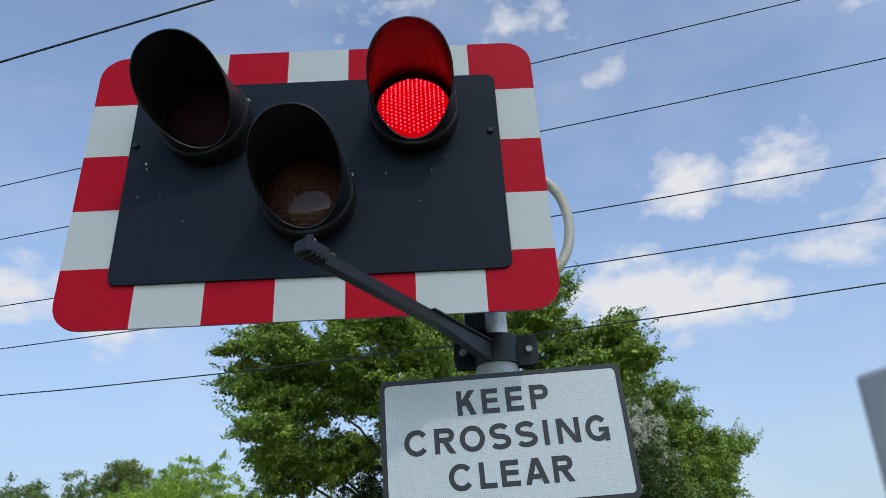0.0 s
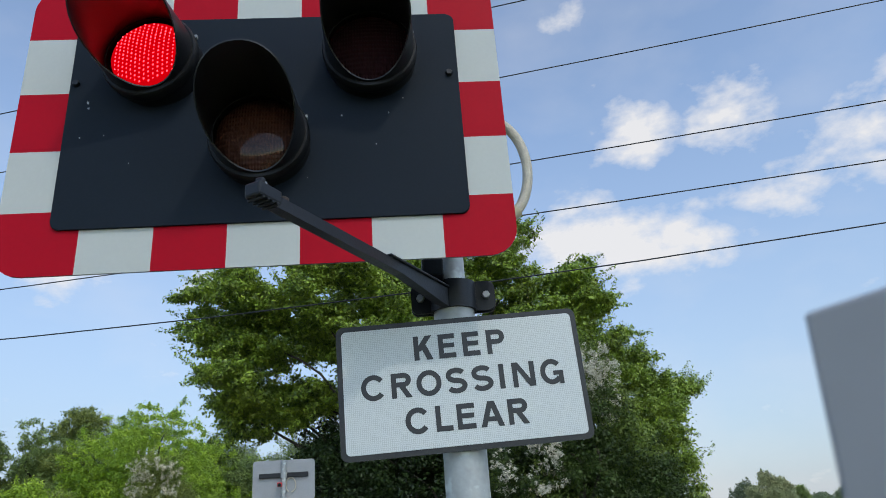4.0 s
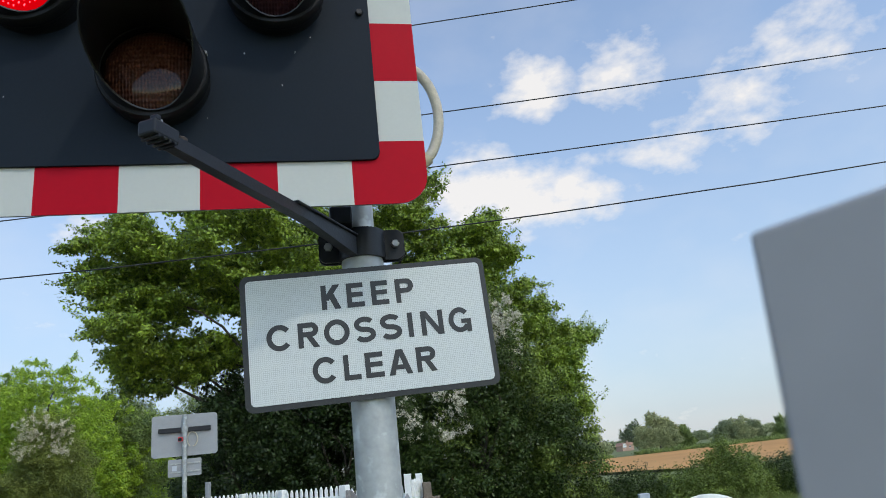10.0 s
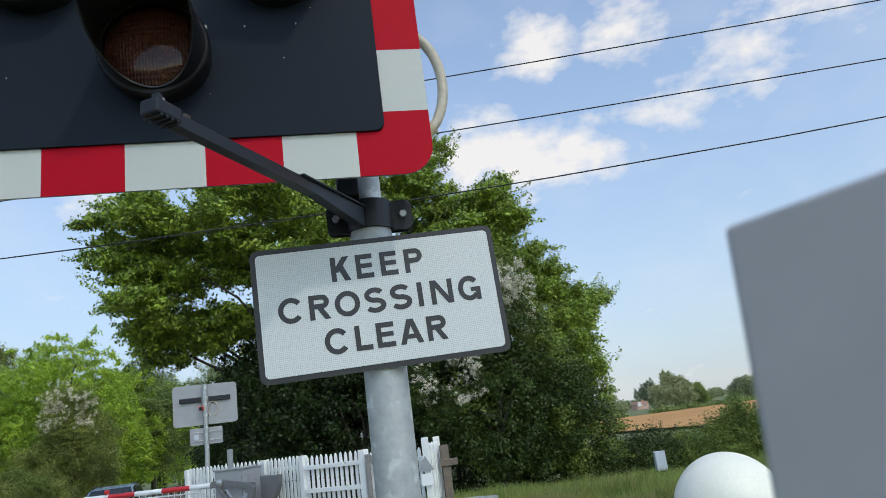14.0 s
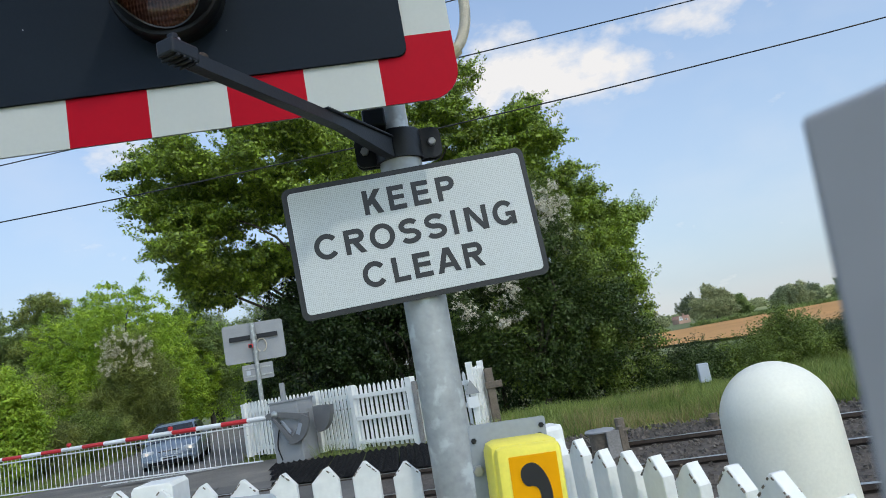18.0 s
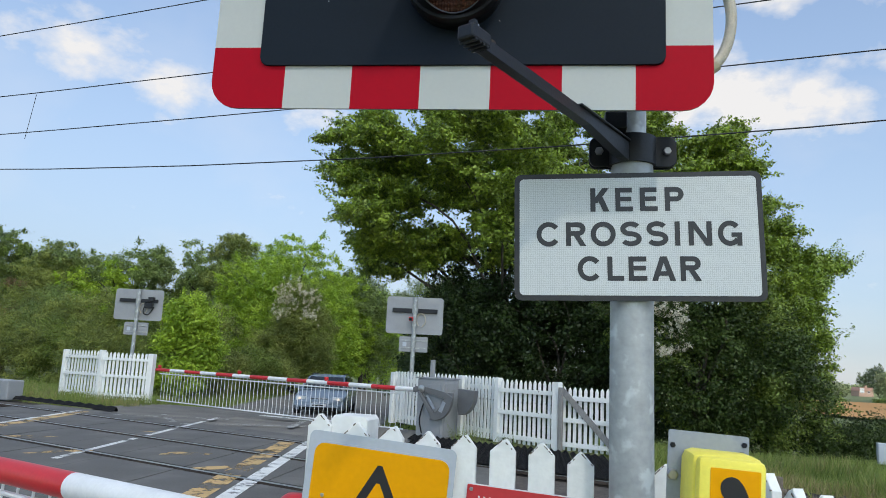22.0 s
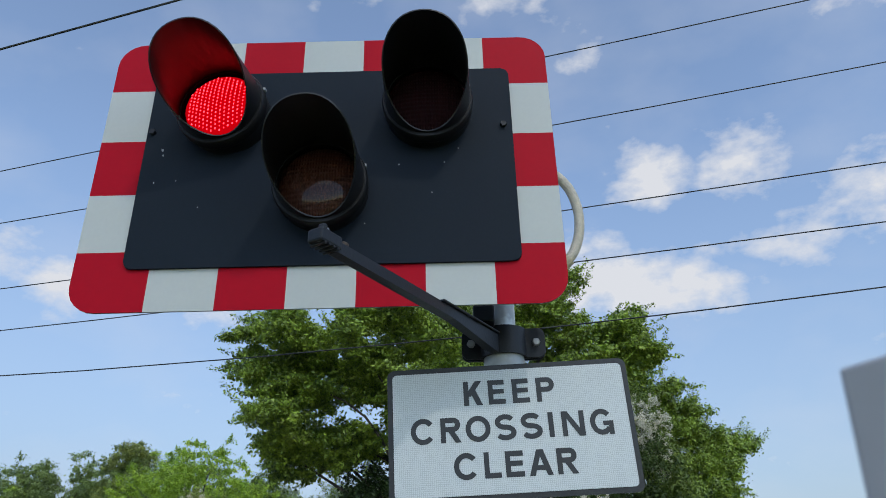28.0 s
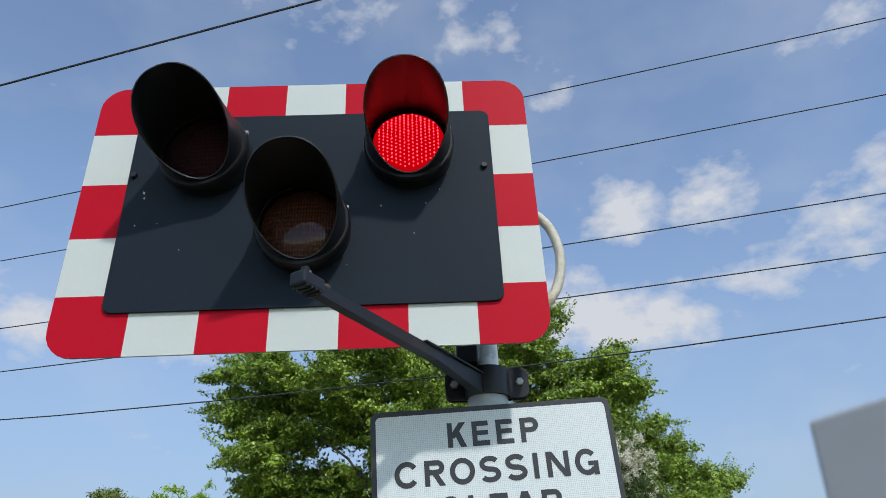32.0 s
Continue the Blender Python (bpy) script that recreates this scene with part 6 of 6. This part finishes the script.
for u in (-2.2, 1.4):
    part("window", box((1.3, 0.08, 1.1), (u, -3.03, 2.2), 0.02), M["sign_white"], house)
    part("pane", box((1.0, 0.05, 0.8), (u, -3.08, 2.2), 0.01), M["car_glass"], house)
part("gable", box((2.4, 0.4, 2.2), (-2.4, -3.1, 3.1), 0.02), M["sign_white"], house)


def grass(name, boxes, n, h, label):
    """Grass blades over patches (x0, x1, y0, y1)."""
    area = np.array([(b[1] - b[0]) * (b[3] - b[2]) for b in boxes])
    pick = rng.choice(len(boxes), n, p=area / area.sum())
    B = np.array(boxes)[pick]
    x, y = B[:, 0] + rng.random(n) * (B[:, 1] - B[:, 0]), B[:, 2] + rng.random(n) * (B[:, 3] - B[:, 2])
    q = y - SLOPE * x
    keep = (q > 8.85 + 0.55 * rng.random(n) ** 2) | (q < -0.5)
    mid = -5.93 - 0.16 * (y - 6.3)
    keep &= (x < mid - 2.75 - 0.3 * rng.random(n)) | (x > mid + 3.4)
    x, y = x[keep], y[keep]
    z = ground_z(x, y) - 0.09
    m = len(x)
    tall = h * rng.uniform(0.4, 1.25, m) * (0.6 + 0.5 * np.sin(x * 1.3 + 2 * np.sin(y)) ** 2)
    lean = rng.normal(size=(m, 2)) * 0.35 * tall[:, None]
    a = rng.random(m) * np.pi
    wx, wy = np.cos(a) * 0.0055, np.sin(a) * 0.0055
    p = np.stack([x, y, z], 1)
    up = np.stack([lean[:, 0], lean[:, 1], tall], 1)
    w = np.stack([wx, wy, 0 * wx], 1)
    v = np.stack([p - w, p + w, p + up * 0.6 + w * 0.8, p + up], 1)
    dry = np.sin(x * 2.3 + 1.5 * np.sin(y * 1.7)) + np.sin(y * 2.9 + x) + 1.1 * rng.normal(size=m) > 0.9 + 0.55 * np.clip(y - SLOPE * x - 9.6, 0, 3)
    return tagged(new(name, quads(name, v, [LEAF["grass"], LEAF["straw"]], dry.astype(np.int32))), label, "grass", kind="stuff")


grass("grass", [(1.0, 14.0, 8.5, 16.5), (2.0, 16.0, 2.5, 8.5)], 260000, 0.33, "long uncut grass on the bank by the tracks")
grass("grass", [(-22, -9.0, 14.5, 23.5), (-17, -11.0, 23.5, 36), (-6, -2.5, 16, 26)], 110000, 0.36, "roadside grass by the lane")

grass("grass", [(-1.22, -1.05, 10.95, 11.1), (-1.75, -1.35, 11.2, 11.35), (-0.9, -0.6, 10.75, 10.9)], 230, 0.40, "tall tufts of grass at the foot of the far fence")

# trackside bits
tb = empty("trackside_cabinet", pose(5.62, 11.3, ROAD_Z - 0.27, 0, 0, -8), "small grey trackside box on a short stand in the grass", "cabinet")
part("box", box((0.20, 0.13, 0.35), (0, 0, 0.485), 0.012), M["sheet_grey"], tb)
part("leg", tube([(-0.06, 0, 0), (-0.06, 0, 0.32)], 0.016, 8), M["black_metal"], tb)
part("leg", tube([(0.06, 0, 0), (0.06, 0, 0.32)], 0.016, 8), M["black_metal"], tb)
for k in range(5):
    part("cable", tube(smooth_line([(-0.06 + 0.03 * k, -0.02, 0.32), (-0.08 + 0.04 * k, -0.06, 0.16), (-0.08 + 0.04 * k, -0.05, 0.0)], 4), 0.012, 6), M["black"], tb)
for x, y, h in ((2.30, 6.25, 0.46), (3.62, 6.75, 0.24)):
    tp = empty("timber_stub", pose(x, y, 0.02), "short dark weathered timber stub by the track", "post", "trackside stubs")
    part("shaft", tube([(0, 0, 0), (0, 0, h)], [0.06, 0.055], 12), M["wood"], tp)
    part("collar", lathe([(0.058, 0), (0.085, 0), (0.085, 0.018), (0.058, 0.018)], 16), M["wood"], tp, "", Matrix.Translation((0, 0, h * 0.7)))
pit = empty("cable_pit", pose(2.00, 6.05, 0.02), "round concrete cable pit with a timber board beside the track", "cable pit")
part("drum", lathe([(0, 0), (0.125, 0), (0.125, 0.375), (0, 0.375)], 24), M["wood"], pit, smooth=True)
part("lid", lathe([(0, 0.378), (0.165, 0.378), (0.168, 0.392), (0.155, 0.402), (0, 0.408)], 28), M["board_back"], pit, "pale round lid", smooth=True)
part("side_board", box((0.145, 0.035, 0.39), (0.085, -0.175, 0.195), 0.004), M["grey_timber"], pit, "grey weathered board")
part("side_board", box((0.05, 0.10, 0.42), (0.19, -0.13, 0.21), 0.004), M["wood"], pit, "brown weathered board")
tub = empty("cable_trough_box", pose(-14.2, 14.9, ROAD_Z - 0.02, 0, 0, -20), "pale concrete ribbed box beside the far fence", "box")
for k in range(3):
    part("block", box((0.34, 0.42, 0.50), (0.38 * k, 0, 0.25), 0.03), M["board_back"], tub)
mat_strip = bmesh.new()
rr = []
for k in range(41):
    x = -17 + 7.5 * k / 40
    zt = 0.09 + 0.03 * (k % 2)
    rr.append([mat_strip.verts.new((x, rail_line(8.75, x) + 0.9 * o, ROAD_Z + zz)) for o, zz in ((-0.1, 0.02), (0.0, zt), (0.05, zt), (0.1, 0.0))])
for a, b in zip(rr, rr[1:]):
    for i in range(3):
        mat_strip.faces.new((a[i], a[i + 1], b[i + 1], b[i]))
tagged(link("anti_trespass_mat", mat_strip, M["matting"]), "black ridged rubber guard strip beside the deck", "guard strip", kind="structure")
# black ridged guard panels between the tracks and the far fence
MATS = empty("guard_panels", Matrix(), "black rubber guard panels of pointed studs below the far fence", "guard panels", kind="structure")
for i in range(6):
    for j in range(4):
        x0, o0 = -2.50 + 0.56 * i + 0.14 * (3 - j) * (i < 1), 7.62 + 0.64 * j
        v, f = [], []
        wide = 0.55 - 0.14 * (3 - j) * (i < 1)
        for a in range(5):
            for b in range(6):
                xa, xb = x0 + wide * a / 5, x0 + wide * (a + 1) / 5
                c0, c1 = o0 + 0.63 * b / 6, o0 + 0.63 * (b + 1) / 6
                k = len(v)
                v += [(xa, rail_line(c0, xa), ROAD_Z + 0.034), (xb, rail_line(c0, xb), ROAD_Z + 0.034), (xb, rail_line(c1, xb), ROAD_Z + 0.034), (xa, rail_line(c1, xa), ROAD_Z + 0.034)]
                xm, cm = (xa + xb) / 2 + random.uniform(-0.012, 0.012), (c0 + c1) / 2
                v.append((xm, rail_line(cm, xm), ROAD_Z + 0.034 + random.uniform(0.035, 0.06)))
                f += [(k, k + 1, k + 4), (k + 1, k + 2, k + 4), (k + 2, k + 3, k + 4), (k + 3, k, k + 4)]
        bm = bmesh.new()
        me = bpy.data.meshes.new("guard_panel")
        me.from_pydata(v, [], f)
        bm.from_mesh(me)
        bpy.data.meshes.remove(me)
        part("guard_panel", bm, M["matting"], MATS)

# sleepers and loose stone on the open track
for c in (6.635, 3.335):
    for k in range(16):
        x = 1.6 + 0.6 * k
        tagged(link("sleeper", box((0.26, 2.5, 0.14), (0, 0, 0), 0.012), M["sleeper"], None, Matrix.Translation((x, rail_line(c, x), ROAD_Z - 0.115)) @ Matrix.Rotation(math.atan(SLOPE), 4, "Z")), "dark weathered sleeper under the rails", "sleeper", "sleepers")


def stones(name, n, label):
    x = rng.uniform(1.0, 11.0, n)
    c = rng.uniform(0.9, 9.4, n)
    keep = (np.abs(c - 7.42) > 0.12) & (np.abs(c - 5.85) > 0.12) & (np.abs(c - 4.12) > 0.12) & (np.abs(c - 2.55) > 0.12)
    x, c = x[keep], c[keep]
    y = c + SLOPE * x
    z = ROAD_Z - 0.035 - 0.16 * np.clip((np.abs(c - 4.98) - 4.0) / 1.3, 0, 1)
    p = np.stack([x, y, z], 1)
    r = rng.uniform(0.018, 0.045, len(x))[:, None]
    v = []
    dirs = np.array([(1, 0, 0), (0, 1, 0), (-1, 0, 0), (0, -1, 0)])
    tops = [p + r * (np.array(d) * rng.uniform(0.6, 1.1, (len(x), 1)) + rng.normal(size=(len(x), 3)) * 0.2) for d in dirs]
    cap = [p + r * (np.array(d) * 0.45 + np.array((0, 0, 0.8)) + rng.normal(size=(len(x), 3)) * 0.15) for d in dirs]
    for k in range(4):
        v.append(np.stack([tops[k], tops[(k + 1) % 4], cap[(k + 1) % 4], cap[k]], 1))
    v.append(np.stack(cap, 1))
    return tagged(new(name, quads(name, np.concatenate(v), [M["stone"]])), label, "stones", kind="stuff")


stones("ballast_stones", 14000, "loose broken stone ballast between the rails")


# ---- clouds ----
def cloud_material():
    """White clouds: soft masses at given bearings, torn by noise; the gaps are clear."""
    m = bpy.data.materials.new("cloud")
    m.use_nodes = True
    n, l = m.node_tree.nodes, m.node_tree.links
    n.remove(n["Principled BSDF"])
    co = n.new("ShaderNodeTexCoord")
    nz, wisp = n.new("ShaderNodeTexNoise"), n.new("ShaderNodeTexNoise")
    nz.inputs["Scale"].default_value, nz.inputs["Detail"].default_value, nz.inputs["Roughness"].default_value = 0.0095, 12, 0.55
    wisp.inputs["Scale"].default_value, wisp.inputs["Detail"].default_value = 0.0022, 9
    squash = n.new("ShaderNodeVectorMath")
    squash.operation = "MULTIPLY"
    squash.inputs[1].default_value = (1, 1, 1.7)
    l.new(co.outputs["Object"], squash.inputs[0])
    for t in (nz, wisp):
        l.new(squash.outputs[0], t.inputs["Vector"])
    total = None
    for az, el, ra, re, power in CLOUDS:
        d = Vector((math.sin(radians(az)) * math.cos(radians(el)), math.cos(radians(az)) * math.cos(radians(el)), math.sin(radians(el)))) * 2000
        sub, scl, ln, mr = n.new("ShaderNodeVectorMath"), n.new("ShaderNodeVectorMath"), n.new("ShaderNodeVectorMath"), n.new("ShaderNodeMapRange")
        sub.operation, scl.operation, ln.operation = "SUBTRACT", "MULTIPLY", "LENGTH"
        sub.inputs[1].default_value = d
        wx = 1 / (2000 * radians(ra))
        scl.inputs[1].default_value = (wx, wx, 1 / (2000 * radians(re)))
        l.new(co.outputs["Object"], sub.inputs[0])
        l.new(sub.outputs[0], scl.inputs[0])
        l.new(scl.outputs[0], ln.inputs[0])
        mr.inputs["From Min"].default_value, mr.inputs["From Max"].default_value = 0.15, 1.25
        mr.inputs["To Min"].default_value, mr.inputs["To Max"].default_value = power, 0.0
        l.new(ln.outputs["Value"], mr.inputs["Value"])
        if total is None:
            total = mr.outputs[0]
        else:
            mx = n.new("ShaderNodeMath")
            mx.operation = "MAXIMUM"
            l.new(total, mx.inputs[0])
            l.new(mr.outputs[0], mx.inputs[1])
            total = mx.outputs[0]
    # density = mass + noise - threshold
    add = n.new("ShaderNodeMath")
    add.operation = "MULTIPLY_ADD"
    l.new(nz.outputs["Fac"], add.inputs[0])
    add.inputs[1].default_value = 1.9
    l.new(total, add.inputs[2])
    den = n.new("ShaderNodeMapRange")
    den.inputs["From Min"].default_value, den.inputs["From Max"].default_value = 1.25, 1.92
    den.inputs["To Max"].default_value = 0.95
    l.new(add.outputs[0], den.inputs["Value"])
    thin = n.new("ShaderNodeMapRange")
    thin.inputs["From Min"].default_value, thin.inputs["From Max"].default_value = 0.44, 0.78
    thin.inputs["To Min"].default_value, thin.inputs["To Max"].default_value = 0.03, 0.26
    l.new(wisp.outputs["Fac"], thin.inputs["Value"])
    both = n.new("ShaderNodeMath")
    both.operation = "MAXIMUM"
    l.new(den.outputs[0], both.inputs[0])
    l.new(thin.outputs[0], both.inputs[1])
    em, tr, mix = n.new("ShaderNodeEmission"), n.new("ShaderNodeBsdfTransparent"), n.new("ShaderNodeMixShader")
    em.inputs["Color"].default_value, em.inputs["Strength"].default_value = (0.93, 0.95, 1.0, 1), CLOUD_GLOW
    l.new(both.outputs[0], mix.inputs[0])
    # pale summer haze that thickens towards the horizon
    sep, low, fog, hazy = n.new("ShaderNodeSeparateXYZ"), n.new("ShaderNodeMapRange"), n.new("ShaderNodeEmission"), n.new("ShaderNodeMixShader")
    l.new(co.outputs["Object"], sep.inputs[0])
    low.inputs["From Min"].default_value, low.inputs["From Max"].default_value = 60, 1000
    low.inputs["To Min"].default_value, low.inputs["To Max"].default_value = 0.80, 0.08
    l.new(sep.outputs["Z"], low.inputs["Value"])
    fog.inputs["Color"].default_value, fog.inputs["Strength"].default_value = (0.194, 0.266, 0.390, 1), 0.93
    # a little thicker low on the side away from the sun
    side, thick = n.new("ShaderNodeMapRange"), n.new("ShaderNodeMath")
    side.inputs["From Min"].default_value, side.inputs["From Max"].default_value = -1300, 500
    side.inputs["To Min"].default_value, side.inputs["To Max"].default_value = 1.14, 1.0
    l.new(sep.outputs["X"], side.inputs["Value"])
    thick.operation = "MULTIPLY"
    l.new(low.outputs[0], thick.inputs[0])
    l.new(side.outputs[0], thick.inputs[1])
    l.new(thick.outputs[0], hazy.inputs[0])
    l.new(tr.outputs[0], hazy.inputs[1])
    l.new(fog.outputs[0], hazy.inputs[2])
    l.new(hazy.outputs[0], mix.inputs[1])
    l.new(em.outputs[0], mix.inputs[2])
    l.new(mix.outputs[0], n["Material Output"].inputs["Surface"])
    return m


bm = bmesh.new()
grid = []
for el in (-2, 0, 1, 3, *range(5, 66, 4)):
    grid.append([bm.verts.new((2000 * math.sin(radians(az)) * math.cos(radians(el)), 2000 * math.cos(radians(az)) * math.cos(radians(el)), 2000 * math.sin(radians(el)))) for az in range(-90, 91, 5)])
for a, b in zip(grid, grid[1:]):
    for k in range(len(a) - 1):
        bm.faces.new((a[k], a[k + 1], b[k + 1], b[k]))
clouds = tagged(link("cloud_layer", bm, cloud_material(), smooth=True), "scattered white cumulus clouds drifting over a blue sky", "clouds", kind="structure")

# thin cloud that veils the sun for most of the time and then drifts off it
bm = bmesh.new()
vg = [[bm.verts.new((-600 + 60 * i, -600 + 60 * j, 0)) for i in range(21)] for j in range(21)]
for j in range(20):
    for i in range(20):
        bm.faces.new((vg[j][i], vg[j][i + 1], vg[j + 1][i + 1], vg[j + 1][i]))
vm = bpy.data.materials.new("thin_cloud")
vm.use_nodes = True
vn, vl = vm.node_tree.nodes, vm.node_tree.links
vn.remove(vn["Principled BSDF"])
vco, vsep, vr, vnz, vad = vn.new("ShaderNodeTexCoord"), vn.new("ShaderNodeSeparateXYZ"), vn.new("ShaderNodeMapRange"), vn.new("ShaderNodeTexNoise"), vn.new("ShaderNodeMath")
vl.new(vco.outputs["Object"], vsep.inputs[0])
vnz.inputs["Scale"].default_value = 0.01
vl.new(vco.outputs["Object"], vnz.inputs["Vector"])
vad.operation = "MULTIPLY_ADD"
vl.new(vnz.outputs["Fac"], vad.inputs[0])
vad.inputs[1].default_value = 30
vl.new(vsep.outputs["X"], vad.inputs[2])
vr.inputs["From Min"].default_value, vr.inputs["From Max"].default_value = -40, 60
vr.inputs["To Min"].default_value, vr.inputs["To Max"].default_value = VEIL, 0.0
vl.new(vad.outputs[0], vr.inputs["Value"])
vt, ve, vmix = vn.new("ShaderNodeBsdfTransparent"), vn.new("ShaderNodeBsdfTranslucent"), vn.new("ShaderNodeMixShader")
ve.inputs["Color"].default_value = (0.9, 0.9, 0.9, 1)
vl.new(vr.outputs[0], vmix.inputs[0])
vl.new(vt.outputs[0], vmix.inputs[1])
vl.new(ve.outputs[0], vmix.inputs[2])
vl.new(vmix.outputs[0], vn["Material Output"].inputs["Surface"])
veil = tagged(link("thin_cloud", bm, vm), "thin high cloud drifting away from the sun", "clouds", kind="structure")
VEIL_AT = SUN_TO * (500 / SUN_TO.z)


def motions():
    """Drifting clouds and the two red lamps that flash by turns."""
    rows = [(t, Matrix.Rotation(radians(DRIFT[0] * t / 32), 4, "Z") @ Matrix.Rotation(radians(DRIFT[1] * t / 32), 4, "X")) for t in (0.0, 8.0, 16.0, 24.0, 32.0)]
    walk(clouds, rows)
    walk(veil, [(t, Matrix.Translation(VEIL_AT + Vector((s, 0, 0)))) for t, s in ((0.0, 330.0), (14.0, 250.0), (24.0, 120.0), (28.0, 60.0), (30.5, 5.0), (32.0, -12.0))])
    lit, dark = Matrix.Translation((0, 0, 0.093)), Matrix.Translation((0, 0, 0.052))
    for led, side in ((LEDS[0], 0), (LEDS[1], 1)):
        rows, state = [], None
        for t, s in FLASH:
            now = lit if s == side else dark
            if state is not None:
                rows.append((t - 1 / 30, state))
            rows.append((t, now))
            state = now
        rows.append((32.0, state))
        walk(led, rows)


motions()
